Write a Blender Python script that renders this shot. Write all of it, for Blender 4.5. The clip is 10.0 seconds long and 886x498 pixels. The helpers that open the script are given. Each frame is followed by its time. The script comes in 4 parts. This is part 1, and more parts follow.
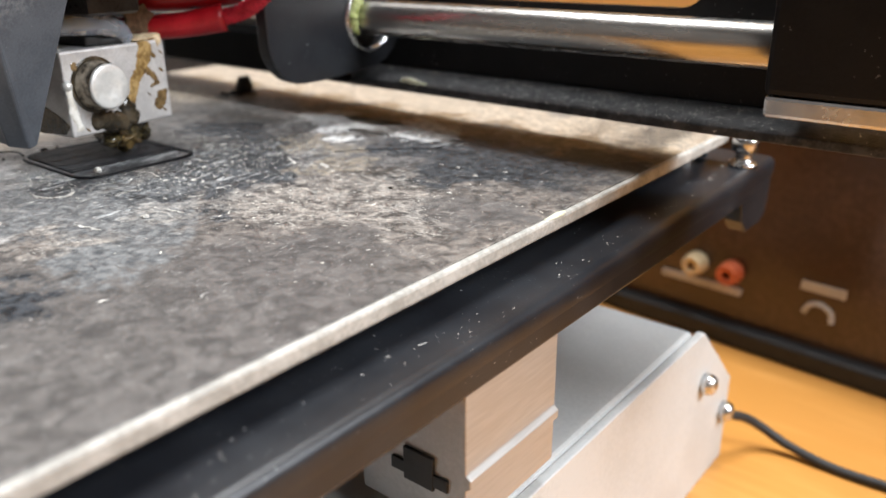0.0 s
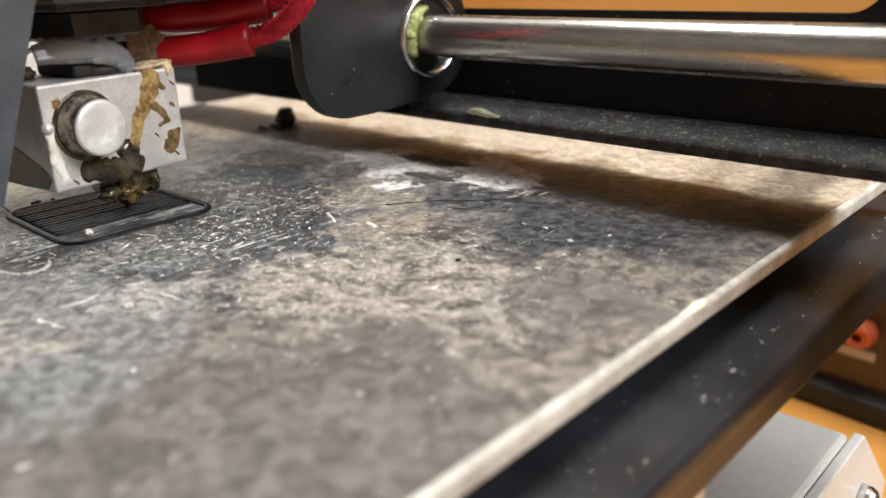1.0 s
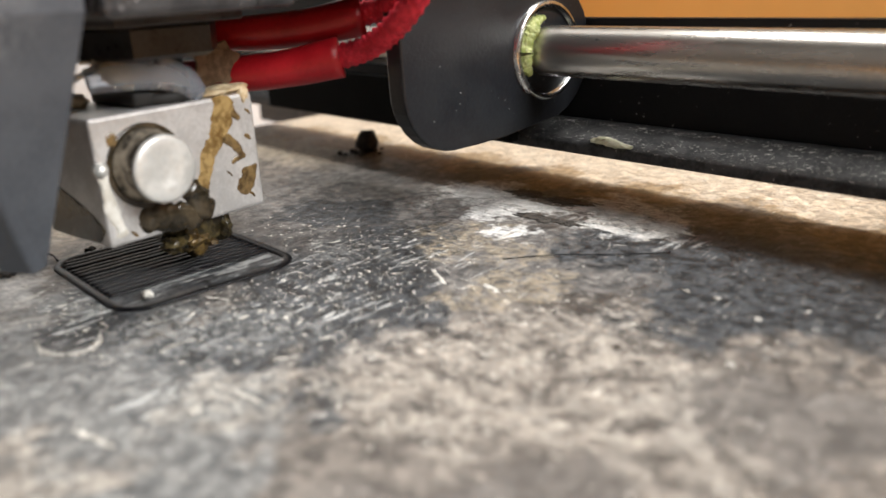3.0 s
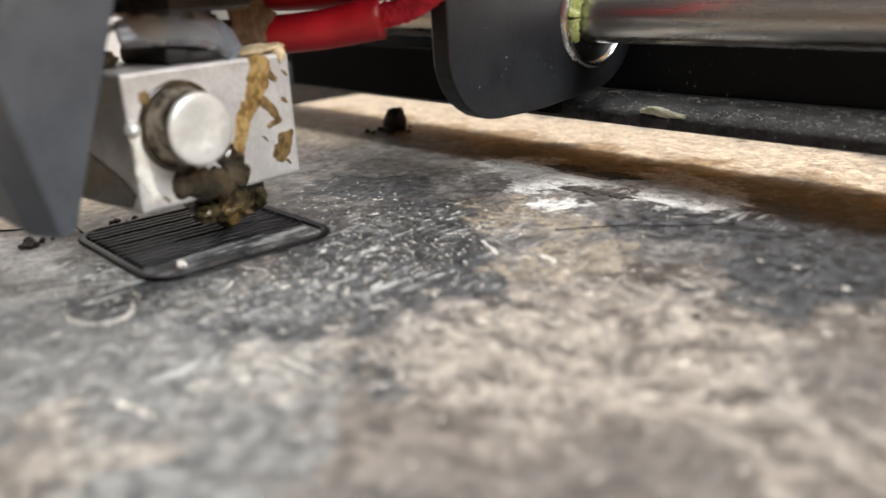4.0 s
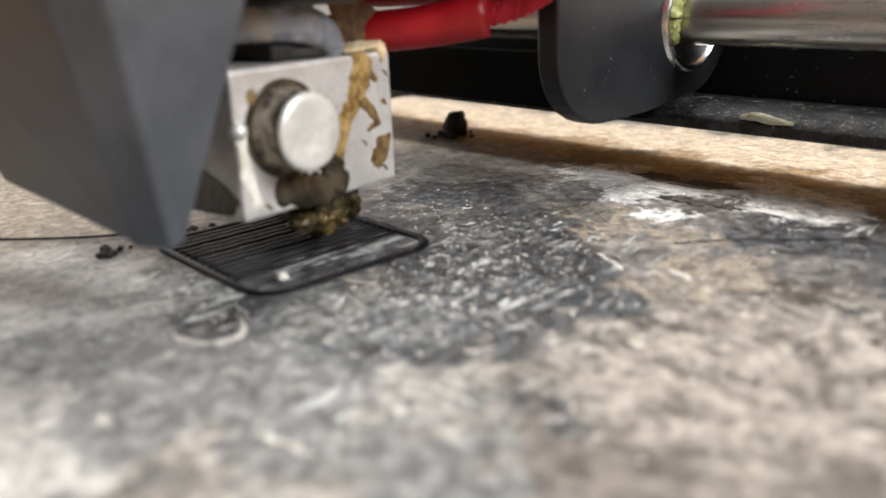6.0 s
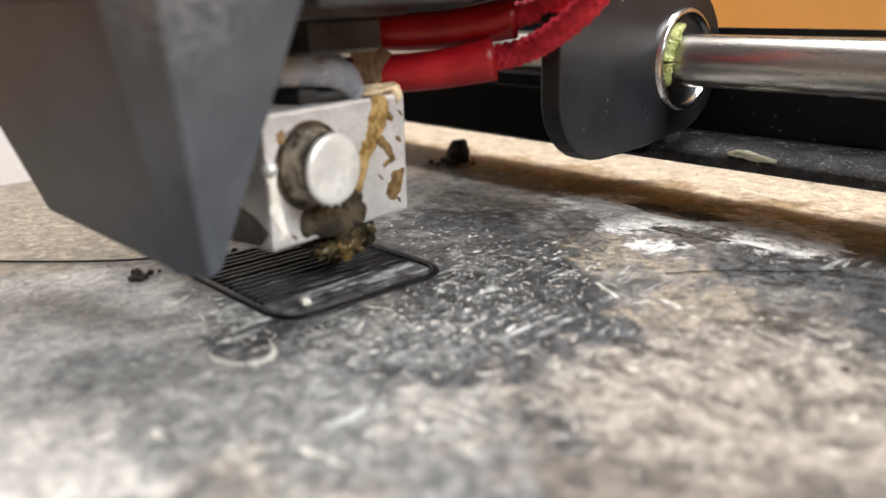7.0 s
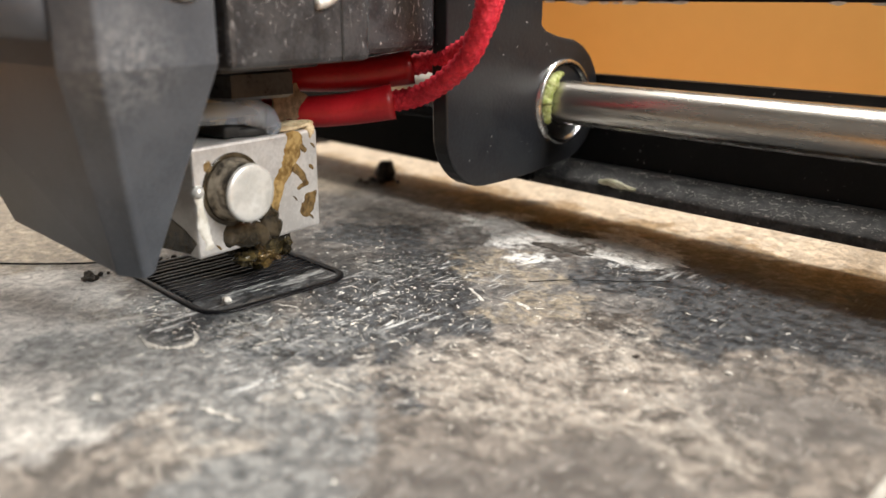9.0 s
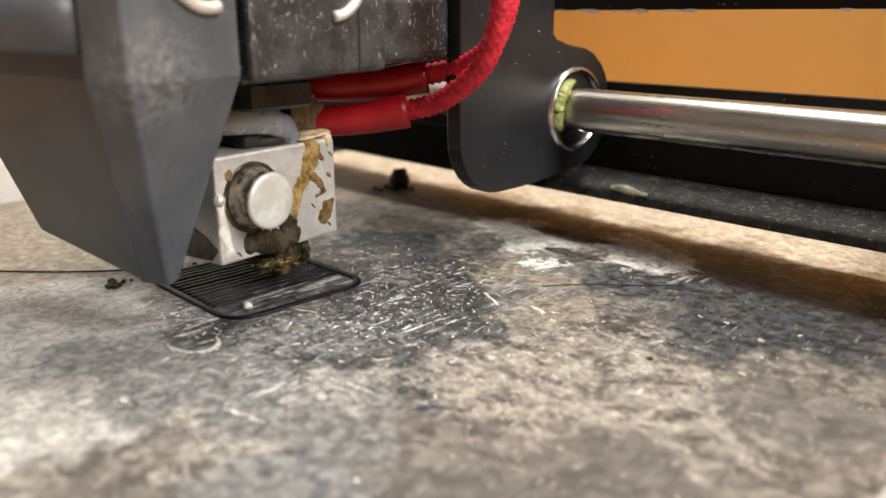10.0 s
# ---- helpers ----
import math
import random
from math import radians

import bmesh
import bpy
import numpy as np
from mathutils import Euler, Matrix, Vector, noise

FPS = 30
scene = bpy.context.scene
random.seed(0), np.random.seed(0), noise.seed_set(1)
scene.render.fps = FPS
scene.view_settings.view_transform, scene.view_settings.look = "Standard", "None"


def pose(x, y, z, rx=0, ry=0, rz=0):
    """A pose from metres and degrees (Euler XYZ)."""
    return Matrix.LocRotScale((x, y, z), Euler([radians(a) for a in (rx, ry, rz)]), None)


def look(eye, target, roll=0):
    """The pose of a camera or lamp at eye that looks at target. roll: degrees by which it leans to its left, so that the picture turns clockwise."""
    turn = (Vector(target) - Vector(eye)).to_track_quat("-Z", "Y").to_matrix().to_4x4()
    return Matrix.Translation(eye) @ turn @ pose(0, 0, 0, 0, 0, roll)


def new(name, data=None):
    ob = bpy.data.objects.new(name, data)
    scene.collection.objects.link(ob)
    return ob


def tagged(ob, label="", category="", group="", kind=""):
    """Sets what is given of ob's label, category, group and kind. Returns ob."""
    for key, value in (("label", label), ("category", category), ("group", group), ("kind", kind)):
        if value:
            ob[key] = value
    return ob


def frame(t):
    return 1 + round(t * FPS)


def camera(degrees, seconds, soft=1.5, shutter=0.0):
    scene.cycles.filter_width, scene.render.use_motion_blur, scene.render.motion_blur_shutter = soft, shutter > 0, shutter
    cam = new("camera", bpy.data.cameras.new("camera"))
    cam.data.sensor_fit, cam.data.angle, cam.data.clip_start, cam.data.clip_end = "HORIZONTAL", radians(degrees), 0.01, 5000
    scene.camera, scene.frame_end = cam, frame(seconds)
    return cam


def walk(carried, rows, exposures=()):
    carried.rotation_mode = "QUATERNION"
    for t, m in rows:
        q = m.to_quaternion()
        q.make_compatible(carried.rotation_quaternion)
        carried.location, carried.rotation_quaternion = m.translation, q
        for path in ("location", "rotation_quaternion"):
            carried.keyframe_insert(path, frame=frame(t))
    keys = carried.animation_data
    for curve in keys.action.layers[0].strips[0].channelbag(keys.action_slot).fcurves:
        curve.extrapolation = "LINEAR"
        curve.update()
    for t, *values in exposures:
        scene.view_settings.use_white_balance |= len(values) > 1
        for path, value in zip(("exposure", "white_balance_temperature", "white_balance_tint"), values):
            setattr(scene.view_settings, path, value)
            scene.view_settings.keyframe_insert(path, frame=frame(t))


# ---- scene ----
# Lengths below are in millimetres; part() turns them into metres.
MM = 0.001
RX, RY = 12.5, 12.0          # far right corner of the print on the sheet
cam = camera(58.54, 10.0, soft=1.6)
cam.data.dof.use_dof = True
cam.data.dof.focus_distance = 0.125
cam.data.dof.aperture_fstop = 18.0

# seconds, eye x y z, yaw to the left, pitch up, roll
ROWS = [
    (0.0, 152.67, -80.85, 41.17, 39.139, -21.368, -0.501),
    (0.5, 136.67, -83.06, 44.02, 39.920, -20.363, -1.358),
    (1.0, 126.85, -54.35, 37.05, 43.716, -19.761, -2.026),
    (1.5, 124.32, -43.51, 30.53, 47.354, -19.169, -3.632),
    (2.0, 120.04, -40.04, 35.88, 49.349, -18.864, -3.437),
    (2.5, 102.16, -41.84, 36.24, 48.573, -19.015, -2.949),
    (2.7, 103.22, -42.57, 37.38, 47.811, -19.064, -2.886),
    (3.8, 96.41, -43.53, 31.69, 48.475, -19.028, -2.898),
    (4.0, 94.98, -44.07, 31.31, 48.286, -19.114, -2.828),
    (4.5, 93.47, -45.15, 36.71, 48.224, -19.223, -2.418),
    (5.0, 86.07, -44.57, 32.58, 47.702, -18.688, -2.612),
    (5.5, 84.78, -45.03, 25.96, 46.437, -18.497, -2.579),
    (6.0, 80.86, -49.83, 30.67, 47.916, -18.799, -2.173),
    (6.2, 81.22, -51.46, 32.06, 47.636, -18.499, -1.956),
    (7.3, 84.67, -58.55, 38.81, 47.289, -17.820, -1.243),
    (7.5, 82.79, -60.73, 44.63, 48.274, -18.390, -0.913),
    (8.0, 80.60, -62.17, 45.66, 48.177, -17.112, -0.994),
    (8.5, 81.01, -63.80, 47.04, 47.457, -16.847, -0.547),
    (9.0, 106.56, -62.34, 42.00, 44.927, -17.378, 0.323),
    (9.5, 108.80, -63.44, 37.21, 43.936, -17.771, 0.381),
    (10.0, 107.68, -64.39, 42.30, 45.771, -16.795, -0.301),
]


def view(x, y, z, yaw, pitch, roll):
    a, b = radians(yaw), radians(pitch)
    eye = Vector((x, y, z)) * MM
    return look(eye, eye + Vector((-math.sin(a) * math.cos(b), math.cos(a) * math.cos(b), math.sin(b))), roll)


walk(cam, [(t, view(*row)) for t, *row in ROWS], [(0.0, 0.05, 6230, 10), (0.5, 0.02, 6450, 10), (1.0, 0.0, 6680, 10), (2.5, 0.02, 6720, 10), (5.0, 0.08, 6620, 10), (8.0, 0.2, 6620, 10), (9.2, 0.05, 7050, 10), (10.0, 0.04, 7150, 10)])

# ---- world and light ----
world = bpy.data.worlds.new("room_air")
scene.world = world
world.use_nodes = True
world.node_tree.nodes["Background"].inputs[0].default_value = (0.9, 0.95, 1.0, 1)
world.node_tree.nodes["Background"].inputs[1].default_value = 0.085


def area_lamp(name, eye, target, sx, sy, watts, colour):
    lamp = bpy.data.lights.new(name, "AREA")
    lamp.shape, lamp.size, lamp.size_y, lamp.energy, lamp.color = "RECTANGLE", sx, sy, watts, colour
    ob = new(name, lamp)
    ob.matrix_world = look(eye, target)
    return ob


area_lamp("ceiling_lamp", (0.10, 0.30, 1.55), (0.05, 0.05, 0), 0.6, 0.3, 33.0, (1.0, 0.985, 0.96))
area_lamp("side_lamp", (1.12, 0.27, 0.83), (0.0, 0.0, 0), 0.6, 0.5, 25.0, (0.96, 0.98, 1.0))

# ---- materials ----


def nodes_of(name):
    m = bpy.data.materials.new(name)
    m.use_nodes = True
    nt = m.node_tree
    return m, nt, nt.nodes["Principled BSDF"]


def node(nt, kind, **kw):
    n = nt.nodes.new(kind)
    for k, v in kw.items():
        n.inputs[k].default_value = v
    return n


def noise_tex(nt, vec, scale, detail=4.0, rough=0.55, distort=0.0):
    n = node(nt, "ShaderNodeTexNoise", Scale=scale, Detail=detail, Roughness=rough, Distortion=distort)
    nt.links.new(vec, n.inputs["Vector"])
    return n.outputs["Fac"]


def ramp(nt, fac, stops):
    n = nt.nodes.new("ShaderNodeValToRGB")
    e = n.color_ramp.elements
    while len(e) < len(stops):
        e.new(0.5)
    for k, (pos, col) in enumerate(stops):
        e[k].position = pos
        e[k].color = (*col, 1) if len(col) == 3 else col
    nt.links.new(fac, n.inputs["Fac"])
    return n.outputs["Color"]


def level(nt, fac, lo, hi):
    n = node(nt, "ShaderNodeMapRange")
    n.interpolation_type = "SMOOTHSTEP"
    n.inputs["From Min"].default_value, n.inputs["From Max"].default_value = lo, hi
    nt.links.new(fac, n.inputs["Value"])
    return n.outputs["Result"]


def mix(nt, fac, a, b):
    n = nt.nodes.new("ShaderNodeMix")
    n.data_type = "RGBA"
    for sock, v in ((n.inputs[0], fac), (n.inputs[6], a), (n.inputs[7], b)):
        if isinstance(v, tuple):
            sock.default_value = (*v, 1)
        elif isinstance(v, (int, float)):
            sock.default_value = v
        else:
            nt.links.new(v, sock)
    return n.outputs[2]


def math_node(nt, op, a, b=0.0):
    n = nt.nodes.new("ShaderNodeMath")
    n.operation = op
    for k, v in enumerate((a, b)):
        if isinstance(v, (int, float)):
            n.inputs[k].default_value = v
        else:
            nt.links.new(v, n.inputs[k])
    return n.outputs[0]


def place_vec(nt, scale=(1, 1, 1), turn=0.0):
    tc = nt.nodes.new("ShaderNodeTexCoord")
    mp = nt.nodes.new("ShaderNodeMapping")
    mp.inputs["Scale"].default_value = scale
    mp.inputs["Rotation"].default_value = (0, 0, radians(turn))
    nt.links.new(tc.outputs["Object"], mp.inputs["Vector"])
    return mp.outputs["Vector"]


def bump(nt, bsdf, height, strength, distance):
    b = node(nt, "ShaderNodeBump", Strength=strength, Distance=distance)
    nt.links.new(height, b.inputs["Height"])
    nt.links.new(b.outputs["Normal"], bsdf.inputs["Normal"])


def surface(name, c1, c2, coarse=120.0, fine=1800.0, rough=0.5, metal=0.0, relief=0.15, depth=0.0002, speck=None, stretch=(1, 1, 1), spread=0.12, spec=0.5, speck_at=0.70):
    """Two colours mottled at two scales, with fine relief and uneven gloss; speck adds scattered dust of that colour."""
    m, nt, b = nodes_of(name)
    v = place_vec(nt, stretch)
    big, small = noise_tex(nt, v, coarse), noise_tex(nt, v, fine, 3.0)
    both = math_node(nt, "ADD", math_node(nt, "MULTIPLY", big, 0.65), math_node(nt, "MULTIPLY", small, 0.35))
    col = mix(nt, level(nt, both, 0.38, 0.62), c1, c2)
    if speck:
        dots = level(nt, noise_tex(nt, v, fine * 0.55, 2.0, 0.7), speck_at, speck_at + 0.05)
        col = mix(nt, math_node(nt, "MULTIPLY", dots, level(nt, big, 0.42, 0.6)), col, speck)
    nt.links.new(col, b.inputs["Base Color"])
    r = node(nt, "ShaderNodeMapRange")
    r.inputs["To Min"].default_value, r.inputs["To Max"].default_value = max(rough - spread, 0.02), min(rough + spread, 1.0)
    nt.links.new(both, r.inputs["Value"])
    nt.links.new(r.outputs["Result"], b.inputs["Roughness"])
    b.inputs["Metallic"].default_value = metal
    b.inputs["Specular IOR Level"].default_value = spec
    if relief:
        bump(nt, b, small, relief, depth)
    return m


def bed_surface():
    """Scorched, scraped build sheet: tan film with slate-dark stains, chalky scrapes and cream residue."""
    m, nt, b = nodes_of("scorched_build_sheet")
    v = place_vec(nt)
    warp = nt.nodes.new("ShaderNodeTexNoise")
    warp.inputs["Scale"].default_value, warp.inputs["Detail"].default_value, warp.inputs["Roughness"].default_value = 120.0, 8.0, 0.66
    nt.links.new(v, warp.inputs["Vector"])
    off = nt.nodes.new("ShaderNodeVectorMath")
    off.operation = "MULTIPLY_ADD"
    nt.links.new(warp.outputs["Color"], off.inputs[0])
    off.inputs[1].default_value = (0.030, 0.030, 0.0)
    add = nt.nodes.new("ShaderNodeVectorMath")
    add.operation = "ADD"
    nt.links.new(v, off.inputs[2])
    nt.links.new(off.outputs[0], add.inputs[0])
    add.inputs[1].default_value = (-0.015, -0.015, 0.0)
    warped = add.outputs[0]

    def zones(spots):
        total = None
        for x, y, r in spots:
            d = nt.nodes.new("ShaderNodeVectorMath")
            d.operation = "DISTANCE"
            nt.links.new(warped, d.inputs[0])
            d.inputs[1].default_value = ((x + RX) * MM, (y + RY) * MM, 0)
            one = level(nt, d.outputs["Value"], r * 1.22 * MM, r * 0.74 * MM)
            total = one if total is None else math_node(nt, "MAXIMUM", total, one)
        return total

    coarse = noise_tex(nt, v, 130.0, 6.0, 0.62, 0.6)
    mid = noise_tex(nt, v, 520.0, 5.0, 0.6, 0.4)
    fine = noise_tex(nt, v, 2300.0, 3.0, 0.6)
    hatch_a = noise_tex(nt, place_vec(nt, (1.0, 0.15, 1.0), 34.0), 800.0, 6.0, 0.66, 0.9)
    hatch_b = noise_tex(nt, place_vec(nt, (1.0, 0.15, 1.0), -52.0), 800.0, 6.0, 0.66, 0.9)
    streak = math_node(nt, "MAXIMUM", hatch_a, math_node(nt, "SUBTRACT", hatch_b, 0.03))
    streak2 = noise_tex(nt, place_vec(nt, (0.5, 1.0, 1.0), -18.0), 620.0, 6.0, 0.7, 1.8)

    blotch = noise_tex(nt, v, 260.0, 8.0, 0.64, 1.1)
    tan = mix(nt, level(nt, blotch, 0.34, 0.66), (0.066, 0.058, 0.052), (0.255, 0.226, 0.199))
    grey = mix(nt, level(nt, blotch, 0.34, 0.66), (0.074, 0.068, 0.064), (0.160, 0.148, 0.138))
    worn = zones([(-8, -50, 15), (-14, -70, 22), (-30, -46, 15)])
    plain = zones([(70, -54, 38), (66, 4, 10), (62, -24, 13), (50, -40, 10), (52, -84, 30)])
    col = mix(nt, plain, tan, grey)
    pale_zone = zones([(-8, -50, 15), (-14, -70, 22), (-30, -46, 15), (8, -56, 12), (-22, -38, 9), (4, -42, 8)])
    pale = mix(nt, level(nt, blotch, 0.35, 0.65), (0.42, 0.41, 0.395), (0.58, 0.565, 0.54))
    col = mix(nt, math_node(nt, "MULTIPLY", pale_zone, 0.92), col, pale)
    gold = mix(nt, level(nt, mid, 0.35, 0.65), (0.20, 0.165, 0.12), (0.43, 0.365, 0.28))
    col = mix(nt, math_node(nt, "MULTIPLY", zones([(-56, -26, 20), (-75, -10, 34), (-70, 60, 30), (-62, -56, 16)]), 0.85), col, gold)
    clean = mix(nt, level(nt, math_node(nt, "ADD", math_node(nt, "MULTIPLY", blotch, 0.5), math_node(nt, "MULTIPLY", mid, 0.5)), 0.36, 0.64), (0.42, 0.335, 0.245), (0.55, 0.465, 0.365))
    col = mix(nt, zones([(74 - 24 * k, 70, 15) for k in range(8)]), col, clean)
    # Brown film colour, also painted here to tint the gantry's shadow band amber
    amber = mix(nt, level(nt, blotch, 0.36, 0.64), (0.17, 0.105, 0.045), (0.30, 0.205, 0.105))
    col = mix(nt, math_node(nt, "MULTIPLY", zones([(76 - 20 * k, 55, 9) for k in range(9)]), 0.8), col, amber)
    dusk = mix(nt, level(nt, blotch, 0.34, 0.66), (0.06, 0.06, 0.062), (0.20, 0.195, 0.19))
    col = mix(nt, math_node(nt, "MULTIPLY", zones([(4, 14, 30), (34, 34, 24), (60, 34, 16), (-24, 26, 22), (18, -8, 14)]), 0.8), col, dusk)
    haze = mix(nt, level(nt, mid, 0.34, 0.66), (0.075, 0.083, 0.090), (0.27, 0.28, 0.28))
    col = mix(nt, math_node(nt, "MULTIPLY", zones([(20, -31, 11), (33, -33, 8), (8, -34, 10), (14, -42, 8), (40, -44, 7), (-10, -24, 8), (-2, -42, 8)]), 0.8), col, haze)
    slate = mix(nt, level(nt, mid, 0.36, 0.64), (0.007, 0.008, 0.010), (0.062, 0.069, 0.079))
    dark = zones([(-12, -12, 14), (0, -26, 8), (8, -2, 13), (20, -2, 10), (17, -16, 10), (4, 14, 10), (50, 20, 10), (57, 30, 13), (42, 36, 11), (66, 42, 11), (34, -21, 4.5), (30, 30, 8), (-16, 18, 9), (42, -58, 6)])
    col = mix(nt, math_node(nt, "MULTIPLY", dark, level(nt, coarse, 0.15, 0.38)), col, slate)
    col = mix(nt, math_node(nt, "MULTIPLY", zones([(11, 21, 8), (20, 21, 6), (28, 11, 6)]), math_node(nt, "MULTIPLY", level(nt, streak2, 0.40, 0.58), 0.7)), col, (0.34, 0.285, 0.205))
    chalk_zone = zones([(-4, 40, 6), (20, 45, 9), (2, 34, 5), (8, 8, 14), (10, -10, 15), (-4, -27, 8), (18, -26, 8), (30, 40, 8), (-12, -12, 13)])
    chalk_wash = math_node(nt, "MULTIPLY", zones([(-6, 40, 8), (8, 41, 9), (19, 45, 9), (28, 43, 7), (15, 27, 3.5), (4, 34, 5)]), level(nt, streak2, 0.36, 0.50))
    col = mix(nt, math_node(nt, "MULTIPLY", chalk_wash, 0.92), col, (0.66, 0.665, 0.655))
    film = math_node(nt, "MULTIPLY", zones([(-10, -34, 9), (8, -22, 7), (-24, -32, 7), (16, -16, 6), (0, 8, 6)]), level(nt, streak2, 0.42, 0.60))
    col = mix(nt, math_node(nt, "MULTIPLY", film, 0.45), col, (0.38, 0.395, 0.395))
    umber = zones([(5.5, 46.5, 6.0), (11.5, 47, 4.0), (13, 35.5, 4.6), (18, 36, 3.0), (-14, 52, 8), (38, 13, 4), (-49, 45, 5)])
    col = mix(nt, math_node(nt, "MULTIPLY", umber, 0.88), col, (0.045, 0.036, 0.030))
    chalk = math_node(nt, "MULTIPLY", level(nt, streak, 0.585, 0.645), math_node(nt, "ADD", math_node(nt, "MULTIPLY", chalk_zone, 0.9), 0.06))
    col = mix(nt, chalk, col, (0.56, 0.58, 0.58))
    cream_zone = zones([(33, -15, 9), (27, -28, 6), (40, -7, 9), (50, -1, 12), (43, 7, 8), (62, -5, 7), (44, -17, 6), (28, -44, 6)])
    wash = math_node(nt, "MULTIPLY", cream_zone, level(nt, blotch, 0.40, 0.62))
    col = mix(nt, math_node(nt, "MULTIPLY", wash, 0.48), col, (0.385, 0.355, 0.315))
    cream = math_node(nt, "MULTIPLY", level(nt, streak2, 0.52, 0.62), math_node(nt, "ADD", math_node(nt, "MULTIPLY", cream_zone, 0.85), 0.05))
    col = mix(nt, math_node(nt, "MULTIPLY", cream, 0.75), col, (0.52, 0.49, 0.44))
    scrape = noise_tex(nt, place_vec(nt, (1.0, 0.16, 1.0), 48.0), 2400.0, 3.0, 0.6, 0.3)
    marks = math_node(nt, "MULTIPLY", level(nt, scrape, 0.62, 0.67), level(nt, coarse, 0.4, 0.6))
    col = mix(nt, math_node(nt, "MULTIPLY", marks, 0.55), col, (0.58, 0.57, 0.54))
    gouge = noise_tex(nt, place_vec(nt, (0.14, 1.0, 1.0), 30.0), 1900.0, 3.0, 0.6, 0.3)
    col = mix(nt, math_node(nt, "MULTIPLY", level(nt, gouge, 0.36, 0.31), 0.6), col, (0.05, 0.048, 0.047))
    dots = level(nt, fine, 0.64, 0.70)
    col = mix(nt, math_node(nt, "MULTIPLY", dots, 0.35), col, (0.66, 0.65, 0.62))
    pits = level(nt, noise_tex(nt, v, 900.0, 6.0, 0.75), 0.43, 0.33)
    col = mix(nt, math_node(nt, "MULTIPLY", pits, 0.75), col, (0.035, 0.033, 0.032))
    # White streaks painted below the print as glints between its lines
    under = math_node(nt, "MULTIPLY", zones([(-13, -13, 9), (-19, -19, 5), (-7, -6, 5)]), level(nt, streak, 0.50, 0.58))
    col = mix(nt, math_node(nt, "MULTIPLY", under, 0.8), col, (0.62, 0.64, 0.64))
    grain = noise_tex(nt, v, 430.0, 9.0, 0.66, 1.3)
    shade = ramp(nt, level(nt, grain, 0.30, 0.70), [(0.0, (0.48, 0.48, 0.49)), (0.55, (1.0, 1.0, 1.0)), (1.0, (1.45, 1.43, 1.40))])
    tooth = noise_tex(nt, place_vec(nt, (1.0, 0.6, 1.0), 30.0), 2700.0, 4.0, 0.75)
    col = mix(nt, math_node(nt, "MULTIPLY", level(nt, tooth, 0.50, 0.36), math_node(nt, "SUBTRACT", 0.34, math_node(nt, "MULTIPLY", math_node(nt, "MAXIMUM", plain, worn), 0.22))), col, (0.045, 0.042, 0.040))
    col = mix(nt, math_node(nt, "MULTIPLY", level(nt, tooth, 0.56, 0.68), math_node(nt, "SUBTRACT", 0.15, math_node(nt, "MULTIPLY", plain, 0.08))), col, (0.52, 0.50, 0.46))
    mul = nt.nodes.new("ShaderNodeMix")
    mul.data_type, mul.blend_type = "RGBA", "MULTIPLY"
    nt.links.new(math_node(nt, "SUBTRACT", 0.85, math_node(nt, "MULTIPLY", plain, 0.6)), mul.inputs[0])
    nt.links.new(col, mul.inputs[6])
    nt.links.new(shade, mul.inputs[7])
    col = mul.outputs[2]
    nt.links.new(col, b.inputs["Base Color"])
    r = node(nt, "ShaderNodeMapRange")
    r.inputs["To Min"].default_value, r.inputs["To Max"].default_value = 0.28, 0.62
    nt.links.new(mid, r.inputs["Value"])
    nt.links.new(r.outputs["Result"], b.inputs["Roughness"])
    h = math_node(nt, "ADD", math_node(nt, "ADD", streak, math_node(nt, "MULTIPLY", fine, 0.5)), math_node(nt, "MULTIPLY", mid, 0.8))
    bump(nt, b, h, 0.5, 0.00045)
    relief = b.inputs["Normal"].links[0].from_node
    nt.links.new(math_node(nt, "SUBTRACT", 0.5, math_node(nt, "MULTIPLY", plain, 0.36)), relief.inputs["Strength"])
    return m


def glassy(name, colour, rough, through_light):
    m, nt, b = nodes_of(name)
    b.inputs["Base Color"].default_value = (*colour, 1)
    b.inputs["Roughness"].default_value = rough
    b.inputs["Transmission Weight"].default_value = through_light
    b.inputs["IOR"].default_value = 1.42
    v = place_vec(nt)
    bump(nt, b, noise_tex(nt, v, 700.0), 0.2, 0.0003)
    return m


BED = bed_surface()
EDGE_WHITE = surface("worn_white_edge", (0.33, 0.32, 0.29), (0.52, 0.505, 0.465), 200, 1500, 0.5, relief=0.3)
BLACK_STEEL = surface("black_powder_coat", (0.010, 0.011, 0.014), (0.017, 0.019, 0.023), 90, 2600, 0.36, spec=0.42, relief=0.25, depth=0.0001, speck=(0.45, 0.45, 0.44))
BLACK_DUSTY = surface("dusty_black_ledge", (0.016, 0.017, 0.019), (0.06, 0.061, 0.063), 420, 1900, 0.5, spec=0.45, speck_at=0.66, relief=0.5, speck=(0.5, 0.48, 0.44))
# near-black for the strip that imitates shade on the ledge
MATTE_BLACK = surface("matte_black_shade", (0.003, 0.003, 0.003), (0.006, 0.006, 0.006), 90, 1800, 0.8, spec=0.08, relief=0.1)
BLACK_DEEP = surface("black_back_panel", (0.005, 0.005, 0.006), (0.009, 0.009, 0.010), 90, 1800, 0.5, spec=0.2, relief=0.15, speck=(0.2, 0.2, 0.2))
DUCT_GREY = surface("dark_grey_plastic", (0.072, 0.080, 0.094), (0.100, 0.110, 0.127), 110, 2400, 0.4, spec=0.35, relief=0.25, depth=0.00012, speck=(0.2, 0.2, 0.2))


